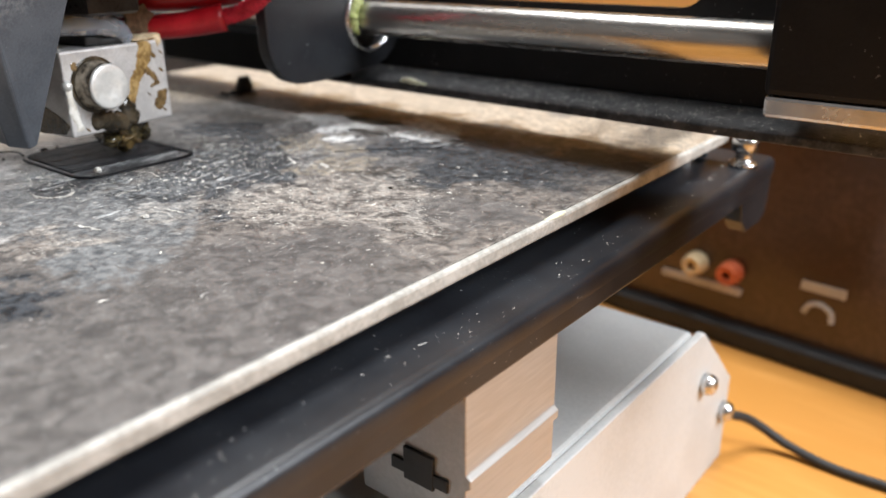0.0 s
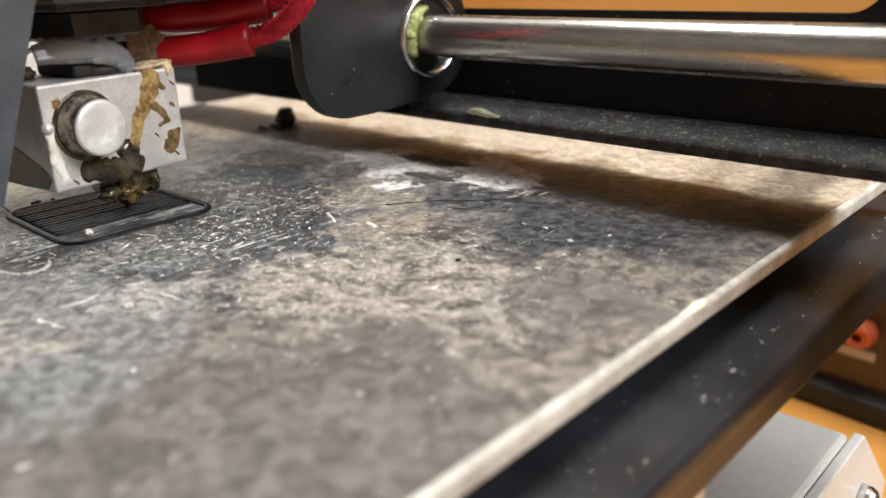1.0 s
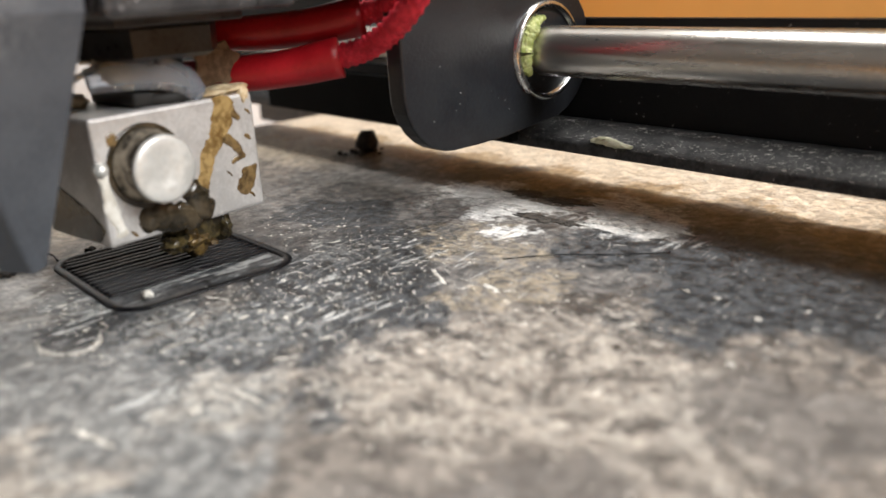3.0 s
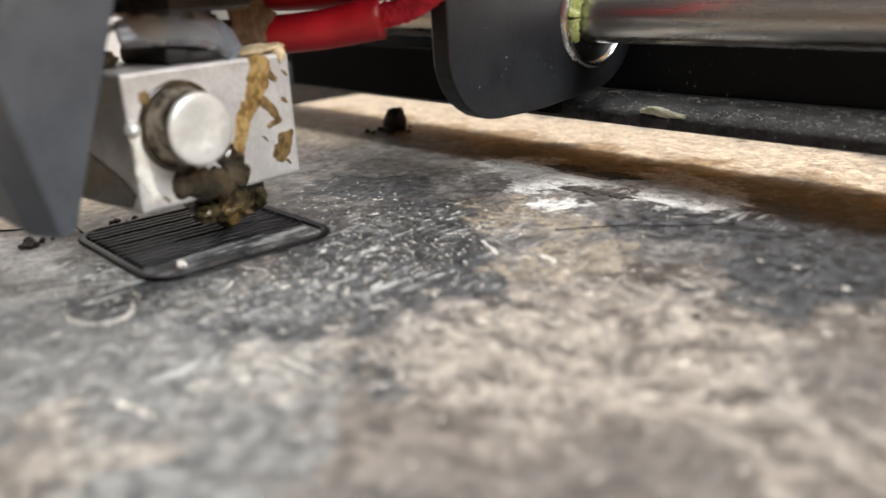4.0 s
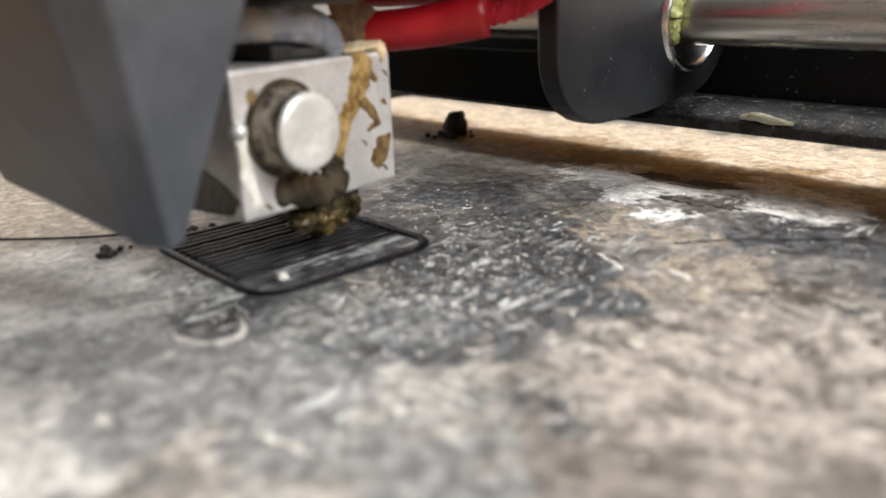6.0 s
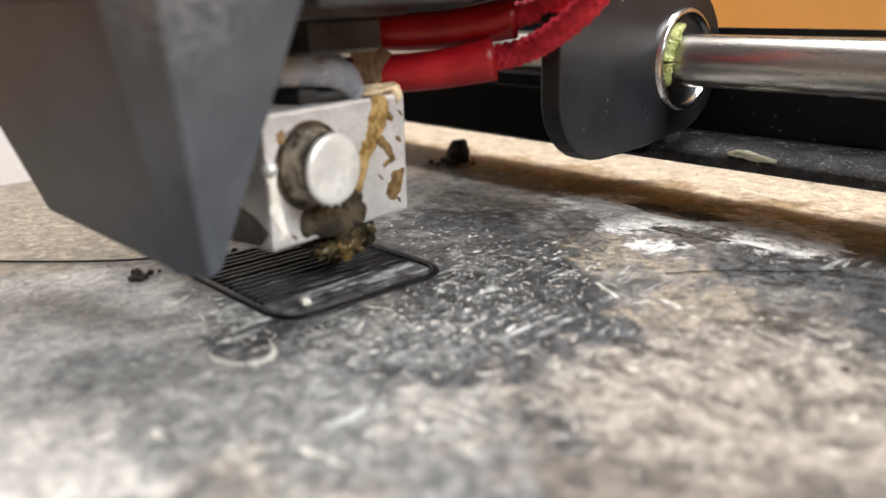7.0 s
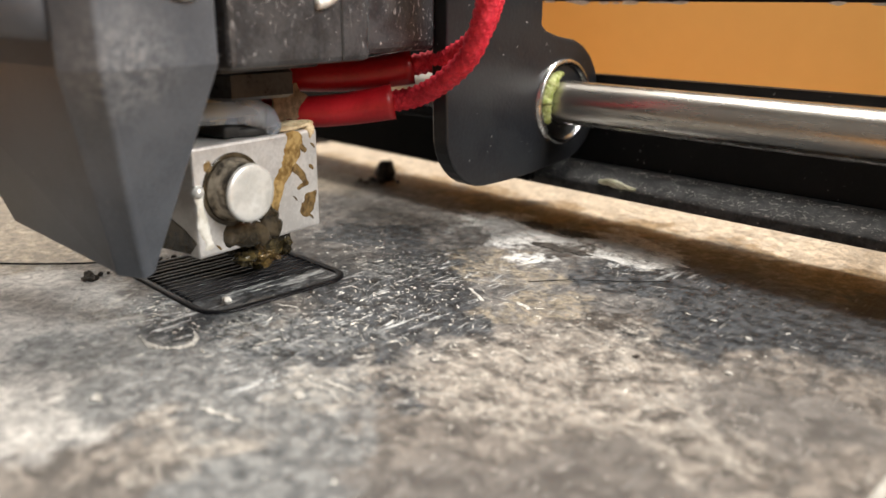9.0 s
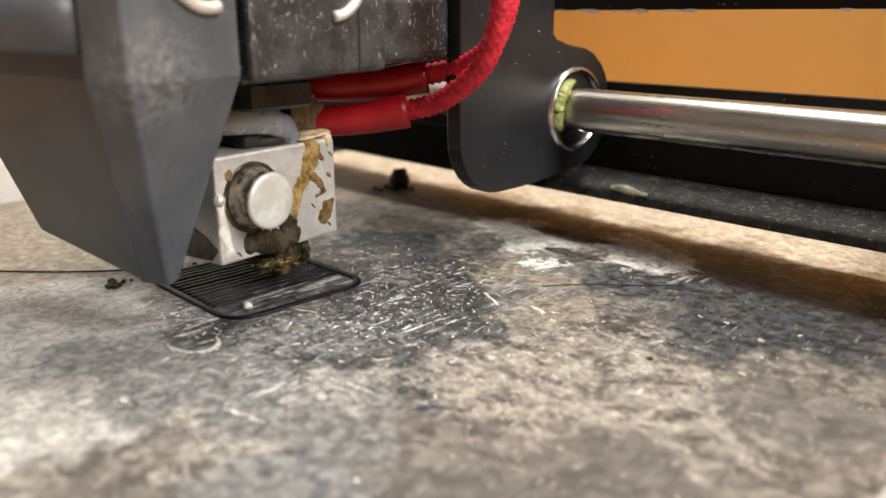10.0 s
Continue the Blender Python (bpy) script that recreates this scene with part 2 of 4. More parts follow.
def scuff(m, spot, radius, colour):
    """A worn pale patch round one place of a part."""
    nt = m.node_tree
    b = nt.nodes["Principled BSDF"]
    old = b.inputs["Base Color"].links[0].from_socket
    v = place_vec(nt)
    d = nt.nodes.new("ShaderNodeVectorMath")
    d.operation = "DISTANCE"
    nt.links.new(v, d.inputs[0])
    d.inputs[1].default_value = [c * MM for c in spot]
    near = math_node(nt, "MULTIPLY", level(nt, d.outputs["Value"], radius * MM, radius * 0.1 * MM), 0.75)
    worn = math_node(nt, "MULTIPLY", near, level(nt, noise_tex(nt, v, 900.0, 6.0, 0.75), 0.40, 0.66))
    nt.links.new(mix(nt, worn, old, colour), b.inputs["Base Color"])


scuff(DUCT_GREY, (23.5, -26.0, 35.6), 9.0, (0.27, 0.28, 0.29))
MOTOR_BLACK = surface("scuffed_black_aluminium", (0.036, 0.037, 0.041), (0.074, 0.076, 0.081), 240, 1700, 0.38, metal=0.3, relief=0.6, speck=(0.45, 0.45, 0.47), speck_at=0.655)


def dashes(m, colour, amount):
    """Short bright scratches in two directions over a part."""
    nt = m.node_tree
    b = nt.nodes["Principled BSDF"]
    old = b.inputs["Base Color"].links[0].from_socket
    where = level(nt, noise_tex(nt, place_vec(nt), 90.0, 4.0), 0.42, 0.58)
    for stretch in ((0.35, 1, 1), (1, 1, 0.3)):
        cut = level(nt, noise_tex(nt, place_vec(nt, stretch, 20.0), 1500.0, 2.0, 0.5), 0.64, 0.69)
        old = mix(nt, math_node(nt, "MULTIPLY", math_node(nt, "MULTIPLY", cut, where), amount), old, colour)
    nt.links.new(old, b.inputs["Base Color"])


dashes(MOTOR_BLACK, (0.5, 0.5, 0.52), 0.8)
PLATE_BLACK = surface("satin_black_plate", (0.012, 0.013, 0.016), (0.018, 0.020, 0.023), 120, 1500, 0.36, spec=0.4, speck_at=0.715, relief=0.2, speck=(0.55, 0.55, 0.55))
ALU = surface("cast_aluminium", (0.52, 0.505, 0.49), (0.66, 0.645, 0.63), 260, 1900, 0.5, metal=0.55, relief=0.3)
STEEL = surface("polished_steel", (0.40, 0.385, 0.36), (0.52, 0.50, 0.47), 60, 900, 0.27, metal=1.0, relief=0.04, stretch=(0.15, 1, 1), spread=0.06)
RING = surface("bearing_steel", (0.5, 0.5, 0.5), (0.7, 0.7, 0.7), 200, 900, 0.25, metal=1.0, relief=0.1)
BRASS = surface("tarnished_brass", (0.05, 0.03, 0.009), (0.36, 0.235, 0.07), 300, 1800, 0.34, metal=0.35, relief=0.35, depth=0.0004)
COPPER = surface("copper_screw", (0.55, 0.30, 0.16), (0.75, 0.5, 0.32), 300, 1500, 0.3, metal=0.9, relief=0.2)
SCREW = surface("frosted_screw_end", (0.66, 0.66, 0.63), (0.82, 0.82, 0.79), 300, 1500, 0.38, metal=0.45, relief=0.1)
SCREW_SIDE = surface("scorched_screw_side", (0.018, 0.014, 0.010), (0.42, 0.36, 0.28), 240, 900, 0.42, metal=0.5, relief=0.3)
BURNT = surface("burnt_plastic", (0.018, 0.014, 0.008), (0.072, 0.054, 0.032), 300, 1300, 0.2, relief=0.3, depth=0.0002)
CRUST = surface("dark_olive_crust", (0.018, 0.014, 0.007), (0.10, 0.075, 0.03), 330, 1300, 0.22, relief=0.4, depth=0.0003)
AMBER = surface("amber_residue", (0.15, 0.085, 0.025), (0.40, 0.27, 0.11), 420, 1600, 0.22, relief=0.5, depth=0.0003)
SIENNA = surface("burnt_brown_residue", (0.055, 0.032, 0.012), (0.21, 0.135, 0.055), 420, 1600, 0.22, relief=0.5, depth=0.0003)
CREAM = surface("melted_cream_residue", (0.55, 0.40, 0.22), (0.78, 0.66, 0.45), 500, 1700, 0.4, relief=0.5, depth=0.0004)
RED_SLEEVE = surface("red_heat_shrink", (0.31, 0.005, 0.010), (0.41, 0.009, 0.016), 200, 1500, 0.36, relief=0.15)
RED_BRAID = surface("red_braided_fibre", (0.52, 0.008, 0.028), (0.80, 0.035, 0.068), 600, 2600, 0.62, relief=0.6, depth=0.0003)
TAPE = surface("brown_tape", (0.09, 0.055, 0.032), (0.20, 0.13, 0.08), 300, 1500, 0.7, relief=0.4, spec=0.15)
DUST = surface("grey_dust", (0.20, 0.20, 0.195), (0.42, 0.41, 0.39), 500, 1500, 0.8, relief=0.0)
CLEAR = glassy("clear_silicone", (0.72, 0.80, 0.92), 0.16, 0.72)
GREASE = surface("green_grease", (0.30, 0.36, 0.10), (0.58, 0.62, 0.28), 700, 2200, 0.25, relief=0.8, depth=0.0006)
PRINT_BLACK = surface("black_printed_plastic", (0.004, 0.004, 0.005), (0.008, 0.008, 0.010), 600, 2400, 0.34, spec=0.22, relief=0.5, depth=0.0001)
CHAR = surface("charred_crumbs", (0.008, 0.007, 0.006), (0.05, 0.035, 0.025), 900, 2800, 0.7, relief=0.8, depth=0.0004)
RESIDUE = surface("scraped_plastic_residue", (0.30, 0.285, 0.255), (0.62, 0.60, 0.56), 700, 2200, 0.6, relief=0.6, depth=0.0003)
FLAKE = surface("chalky_flakes", (0.62, 0.58, 0.50), (0.82, 0.80, 0.74), 400, 1500, 0.6, relief=0.2)
CHALK = surface("white_chalk_crust", (0.40, 0.40, 0.39), (0.66, 0.66, 0.645), 420, 1700, 0.75, relief=0.6, depth=0.0003)
BURNT_FLAT = surface("dull_burnt_crust", (0.018, 0.015, 0.013), (0.062, 0.053, 0.045), 420, 1700, 0.55, relief=0.6, depth=0.0003)
CHIP = surface("pale_green_chip", (0.62, 0.63, 0.45), (0.76, 0.76, 0.60), 400, 1500, 0.5, relief=0.3)
WHITE_METAL = surface("white_powder_coat", (0.52, 0.53, 0.52), (0.60, 0.61, 0.60), 30, 1200, 0.42, relief=0.1)
NUT = surface("dull_dark_steel", (0.018, 0.018, 0.019), (0.042, 0.042, 0.044), 260, 1500, 0.3, metal=0.0, spec=0.4, relief=0.3)
EXTRUSION = surface("anodised_aluminium", (0.38, 0.365, 0.345), (0.46, 0.445, 0.425), 40, 1400, 0.42, metal=0.5, relief=0.1, stretch=(1, 0.1, 1))
DESK = surface("orange_wood_desk", (0.52, 0.235, 0.05), (0.64, 0.31, 0.08), 14, 240, 0.4, relief=0.1, stretch=(0.12, 1, 1))
ORANGE = surface("ochre_board", (0.86, 0.52, 0.165), (0.90, 0.55, 0.18), 6, 90, 0.6, relief=0.05)
# for the unseen room shell, kept dark so that little light bounces back
PAINT_ROOM = surface("dark_unseen_room_paint", (0.11, 0.105, 0.10), (0.14, 0.135, 0.13), 5, 160, 0.8, relief=0.1)
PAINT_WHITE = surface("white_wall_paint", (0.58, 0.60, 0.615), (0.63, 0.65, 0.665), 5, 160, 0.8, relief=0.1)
DEVICE = surface("glossy_brown_black_case", (0.0600, 0.0360, 0.0240), (0.0975, 0.0570, 0.0375), 20, 500, 0.22, relief=0.05)
RUBBER = surface("black_rubber", (0.012, 0.012, 0.012), (0.022, 0.022, 0.022), 200, 900, 0.6, relief=0.2)
IVORY = surface("ivory_plastic", (0.60, 0.47, 0.27), (0.70, 0.57, 0.35), 120, 900, 0.45, relief=0.1)
RED_JACK = surface("orange_red_plastic", (0.50, 0.10, 0.03), (0.6, 0.14, 0.05), 120, 900, 0.45, relief=0.1)
GREY_LABEL = surface("grey_print", (0.42, 0.40, 0.38), (0.52, 0.50, 0.47), 100, 700, 0.6, relief=0.0)

# ---- building tools ----


def part(name, bm, material, parent=None, label="", smooth=False):
    """One mesh object out of a bmesh in millimetres, under a thing or a part."""
    bmesh.ops.recalc_face_normals(bm, faces=bm.faces)
    for v in bm.verts:
        v.co *= MM
    me = bpy.data.meshes.new(name)
    bm.to_mesh(me)
    bm.free()
    for p in me.polygons:
        p.use_smooth = smooth
    for one in material if isinstance(material, (list, tuple)) else [material]:
        me.materials.append(one)
    ob = new(name, me)
    if parent is not None:
        ob.parent = parent
        if parent.type == "EMPTY":
            ob.matrix_parent_inverse = Matrix.Translation(-parent.location)
    if label:
        ob["label"] = label
    return ob


def thing(name, base, label, category, group="", kind=""):
    ob = new(name)
    ob.empty_display_size = 0.01
    ob.location = Vector(base) * MM
    return tagged(ob, label, category, group, kind)


def bevelled(bm, width, segments=2):
    if width:
        edges = [e for e in bm.edges if len(e.link_faces) == 2 and e.calc_face_angle(0) > 0.5]
        bmesh.ops.bevel(bm, geom=edges, offset=width, segments=segments, affect="EDGES", profile=0.5, clamp_overlap=True)
    return bm


def block(lo, hi, width=0.0, segments=2, bm=None):
    b = bmesh.new()
    bmesh.ops.create_cube(b, size=1.0)
    lo, hi = Vector(lo), Vector(hi)
    for v in b.verts:
        v.co = Vector(((lo[k] + hi[k]) / 2 + v.co[k] * (hi[k] - lo[k]) for k in range(3)))
    bevelled(b, width, segments)
    return join(bm, b)


def join(a, b):
    if a is None:
        return b
    me = bpy.data.meshes.new("scrap")
    b.to_mesh(me)
    b.free()
    a.from_mesh(me)
    bpy.data.meshes.remove(me)
    return a


def prism(outline, axis, lo, hi, width=0.0, segments=2, bm=None):
    """A flat outline (in the two other axes, in order) pushed out along an axis."""
    b = bmesh.new()
    order = {"x": (2, 0, 1), "y": (0, 2, 1), "z": (0, 1, 2)}[axis]

    def at(u, v, w):
        return Vector([(u, v, w)[k] for k in order])
    a = [b.verts.new(at(u, v, lo)) for u, v in outline]
    c = [b.verts.new(at(u, v, hi)) for u, v in outline]
    n = len(outline)
    b.faces.new(a)
    b.faces.new(c)
    for k in range(n):
        b.faces.new((a[k], a[(k + 1) % n], c[(k + 1) % n], c[k]))
    bmesh.ops.recalc_face_normals(b, faces=b.faces)
    bevelled(b, width, segments)
    return join(bm, b)


def frame_of(direction):
    w = Vector(direction).normalized()
    u = w.cross(Vector((0, 0, 1)) if abs(w.z) < 0.9 else Vector((0, 1, 0))).normalized()
    return u, w.cross(u), w


def turned(start, direction, profile, sides=32, bm=None, phase=0.0):
    """A turned body: profile of (distance along, radius)."""
    b = bmesh.new()
    u, v, w = frame_of(direction)
    rings = []
    for d, r in profile:
        c = Vector(start) + w * d
        rings.append([b.verts.new(c + (u * math.cos(a) + v * math.sin(a)) * r) for a in (phase + 2 * math.pi * k / sides for k in range(sides))])
    for p, q in zip(rings, rings[1:]):
        for k in range(sides):
            b.faces.new((p[k], p[(k + 1) % sides], q[(k + 1) % sides], q[k]))
    b.faces.new(rings[0])
    b.faces.new(rings[-1])
    return join(bm, b)


def spline(points, steps=8):
    pts = [Vector(p) for p in points]
    pts = [2 * pts[0] - pts[1], *pts, 2 * pts[-1] - pts[-2]]
    out = []
    for a, b, c, d in zip(pts, pts[1:], pts[2:], pts[3:]):
        for k in range(steps):
            t = k / steps
            out.append(0.5 * (2 * b + (c - a) * t + (2 * a - 5 * b + 4 * c - d) * t * t + (3 * b - a - 3 * c + d) * t ** 3))
    return [*out, pts[-2]]


def tube(points, radius, sides=12, steps=8, bm=None, flat=1.0, rough=0.0, thin=1.0, weave=0.0):
    """A round cord along a smooth path; radius may be a list along the path."""
    path = spline(points, steps)
    b = bmesh.new()
    rings, up = [], Vector((0, 0, 1))
    for k, p in enumerate(path):
        w = (path[min(k + 1, len(path) - 1)] - path[max(k - 1, 0)]).normalized()
        u = w.cross(up)
        u = u.normalized() if u.length > 1e-3 else Vector((1, 0, 0))
        v = w.cross(u)
        f = k / (len(path) - 1)
        r = radius if isinstance(radius, (int, float)) else np.interp(f, np.linspace(0, 1, len(radius)), radius)
        ring = []
        for j in range(sides):
            a = 2 * math.pi * j / sides
            rr = r * (1 + rough * (random.random() - 0.5) + weave * abs(math.sin(3 * a + 0.55 * k) * math.sin(3 * a - 0.55 * k)))
            ring.append(b.verts.new(p + (u * math.cos(a) * thin + v * math.sin(a) * flat) * rr))
        rings.append(ring)
    for p, q in zip(rings, rings[1:]):
        for k in range(sides):
            b.faces.new((p[k], p[(k + 1) % sides], q[(k + 1) % sides], q[k]))
    b.faces.new(rings[0])
    b.faces.new(rings[-1])
    return join(bm, b)


def blob(centre, size, seed, rough=0.3, sub=3, bm=None):
    """A lumpy drop of melted stuff."""
    b = bmesh.new()
    bmesh.ops.create_icosphere(b, subdivisions=sub, radius=1.0)
    for v in b.verts:
        k = 1 + rough * noise.noise(v.co * 1.6 + Vector((seed * 7.3, seed * 3.1, 0))) + rough * 0.5 * noise.noise(v.co * 4 + Vector((0, seed * 5.7, 0)))
        v.co = Vector((v.co[i] * size[i] * k + centre[i] for i in range(3)))
    return join(bm, b)


def ring(centre, direction, outer, inner, length, sides=48, bm=None):
    """A hollow ring, open in the middle."""
    b = bmesh.new()
    u, v, w = frame_of(direction)
    e = min(0.25, (outer - inner) * 0.3)
    prof = [(0, inner), (0, outer - e), (e, outer), (length - e, outer), (length, outer - e), (length, inner)]
    rings = [[b.verts.new(Vector(centre) + w * d + (u * math.cos(a) + v * math.sin(a)) * r) for a in (2 * math.pi * k / sides for k in range(sides))] for d, r in prof]
    for p, q in zip(rings, [*rings[1:], rings[0]]):
        for k in range(sides):
            b.faces.new((p[k], p[(k + 1) % sides], q[(k + 1) % sides], q[k]))
    return join(bm, b)


TWIST = 8.3
CU, SU = math.cos(radians(TWIST)), math.sin(radians(TWIST))


def head(u, v, z):
    """A place on the print head, which sits a little twisted on its carriage."""
    return Vector((u * CU - v * SU, u * SU + v * CU, z))


def twisted(bm):
    for vert in bm.verts:
        vert.co = head(*vert.co)
    return bm


# ---- the setting ----
DESK_Z = -88.0
tagged(part("desk", block((-600, -900, DESK_Z - 30), (1500, 700, DESK_Z), 0), DESK), "orange-stained wooden desk under the printer", "desk", kind="structure")
tagged(part("wall_back", block((-560, 345, DESK_Z), (400, 375, 700), 0), ORANGE), "plain ochre board behind the printer", "wall", kind="structure")
tagged(part("wall_left", block((-230, -32, DESK_Z), (-200, 200, 700), 0), PAINT_WHITE), "plain white painted panel beside the printer", "wall", kind="structure")
# Unseen walls and ceiling, added to hold down bounce and reflections
tagged(part("wall_far", block((-600, 700, DESK_Z - 30), (1500, 740, 1650), 0), PAINT_ROOM), "unseen dark grey wall added behind the desk", "wall", kind="structure")
tagged(part("wall_front", block((-600, -940, DESK_Z - 30), (1500, -900, 1650), 0), PAINT_ROOM), "unseen dark grey wall added behind the camera", "wall", kind="structure")
tagged(part("wall_right", block((1500, -940, DESK_Z - 30), (1540, 740, 1650), 0), PAINT_ROOM), "unseen dark grey wall added past the desk", "wall", kind="structure")
tagged(part("wall_west", block((-640, -940, DESK_Z - 30), (-600, 740, 1650), 0), PAINT_ROOM), "unseen dark grey wall added past the white panel", "wall", kind="structure")
tagged(part("ceiling", block((-640, -940, 1650), (1540, 740, 1690), 0), PAINT_ROOM), "unseen dark grey ceiling added over the desk", "ceiling", kind="structure")

# ---- bed carriage ----
BX0, BX1, BY0, BY1 = RX - 105, RX + 79.0, RY - 119, RY + 87
bed = thing("build_plate", (0, 0, -3), "square build plate with a scorched, scraped tan surface and pale edges", "build plate")
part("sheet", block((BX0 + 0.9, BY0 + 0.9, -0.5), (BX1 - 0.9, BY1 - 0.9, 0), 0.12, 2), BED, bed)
part("heater_board", block((BX0, BY0, -2.7), (BX1, BY1, -0.22), 0.5, 2), EDGE_WHITE, bed, "pale board edge under the sheet")
part("glue_spot", blob((BX1 - 0.7, RY + 12, -0.3), (0.9, 3.2, 0.35), 41, 0.4, 2), CHIP, bed, "yellowed glue spot", True)

FX0, FX1, FY0, FY1 = BX0 - 9, BX1 + 7.4, BY0 - 4, BY1 + 13.0
DECK = -7.4          # top of the carriage
carriage = thing("bed_carriage", (0, 0, -15), "black powder-coated steel bed carriage with folded edges and dust specks", "bed frame")
part("tray", block((FX0, FY0, DECK - 5.5), (FX1, FY1, DECK), 1.7, 4), BLACK_STEEL, carriage, "", True)
for x, y in ((BX0 + 8, BY0 + 8), (BX1 - 8, BY0 + 8), (BX0 + 8, BY1 - 8), (BX1 - 8, BY1 - 8)):
    part("spacer", turned((x, y, DECK - 0.1), (0, 0, 1), [(0, 3.0), (-2.68 - DECK + 0.1, 3.0)], 20), RING, carriage, "steel spacer under the board")
for fx in (FX1 - 2.2, FX0 + 0.02):
    part("side_flange", block((fx, FY0 + 1, DECK - 7.2), (fx + 2.18, FY1 - 6, DECK - 3), 0.5), BLACK_STEEL, carriage)
tab = prism([(FY1 - 20, DECK - 3), (FY1 - 0.4, DECK - 3), (FY1 - 0.4, DECK - 12), (FY1 - 1.6, DECK - 14.4), (FY1 - 4.4, DECK - 15.6), (FY1 - 14, DECK - 15.6), (FY1 - 18, DECK - 12)], "x", FX1 - 5, FX1 - 0.6, 0.5)
part("corner_tab", tab, BLACK_STEEL, carriage)
sx, sy = BX1 + 4.0, BY1 - 1.0
part("corner_screw", turned((sx, sy, DECK - 0.05), (0, 0, 1), [(0, 3.2), (0.9, 3.2), (0.9, 1.9), (3.6, 1.9), (3.6, 2.9), (6.2, 2.9), (6.9, 2.4), (6.95, 1.2), (5.8, 1.1), (5.8, 0.01)], 24), RING, carriage, "bright steel corner screw", True)
EX = BX1 + 7.2          # outer face of the profile under the carriage
part("extrusion", prism([(EX - 20, -38), (EX - 1, -38), (EX, -37), (EX, -29.6), (EX + 0.8, -29), (EX + 0.8, -27.6), (EX, -27), (EX, DECK - 5.45), (EX - 20, DECK - 5.45)], "y", -10, 13, 0.25), EXTRUSION, carriage, "short pale aluminium profile under the carriage")
slot = block((EX - 11, -10.6, -32), (EX - 5.5, -10.02, -26.5), 0.1)
slot = block((EX - 13.5, -10.5, -31.2), (EX - 3, -10.01, -29.2), 0.1, bm=slot)
part("slot", slot, RUBBER, carriage, "dark slot in the profile end")

# ---- base, desk-top gear ----
base = thing("printer_base", (40, 0, DESK_Z), "white powder-coated sheet-metal printer base with screws in its side", "printer base")
part("body", block((-70, -110, DESK_Z), (96, 78, -41.5), 1.0), WHITE_METAL, base)
side = prism([(-110, DESK_Z), (103, DESK_Z), (103, -64), (80, -42.1), (-110, -42.1)], "x", 96.1, 98.0, 0.3)
part("side_panel", side, WHITE_METAL, base)
for y, z in ((83, -56.5), (99, -72)):
    part("screw", turned((98.0, y, z), (1, 0, 0), [(0, 2.6), (1.6, 2.6), (2.6, 2.1), (3.1, 1.2), (3.2, 0.01)], 24), RING, base, "domed steel screw", True)

cable = tube([(98.5, 100, -73.5), (101.5, 108, -77.5), (105, 112, -81), (112, 114, -85), (123, 113.6, -86.7), (135, 114, -86.7), (160, 117, -86.7), (240, 130, -86.7)], 1.25, 10)
tagged(part("cable", cable, RUBBER, smooth=True), "thin black cable lying on the orange desk", "cable")

dev = thing("device_box", (110, 180, DESK_Z), "glossy brown-black electronic box with round sockets, standing on the desk", "electronic device")


def askew(b):
    """The box stands a little askew to the printer."""
    bmesh.ops.rotate(b, cent=(80, 168, 0), matrix=Matrix.Rotation(radians(-4.6), 3, "Z"), verts=b.verts)
    return b


part("case", askew(block((10, 169, DESK_Z + 5), (310, 280, 8), 1.5)), DEVICE, dev)
part("foot_rail", askew(block((9, 163.5, DESK_Z), (310, 182, DESK_Z + 7), 1.2)), RUBBER, dev, "black rubber foot rail")
for x, m in ((61.5, IVORY), (74, RED_JACK)):
    part("socket", askew(join(turned((x, 169.2, -63), (0, -1, 0), [(0, 4.0), (3, 4.0), (3.4, 3.6)], 24), ring((x, 165.8, -63), (0, -1, 0), 3.5, 1.5, 2.4))), m, dev, "round signal socket", True)
part("socket_plate", askew(block((49, 167.8, -71), (78, 169.1, -68.4), 0.3)), GREY_LABEL, dev)
part("printed_label", askew(block((96.5, 168.4, -62.5), (110, 169.05, -59.4), 0.1)), GREY_LABEL, dev)
part("printed_mark", askew(tube([(98.4, 168.8, -70), (100, 168.8, -67), (103.2, 168.8, -66.2), (106.4, 168.8, -68), (107, 168.8, -71.4)], 0.95, 8)), GREY_LABEL, dev)

# ---- gantry ----
gantry = thing("gantry_beam", (0, 70, 8), "black steel gantry with a dusty ledge and a long rounded window", "gantry")
part("ledge", prism([(60, 7.6), (60.4, 9.2), (68.4, 11.6), (70, 11.6), (70, 7.6)], "x", -150, 160, 0.35), BLACK_DUSTY, gantry, "dusty black ledge")


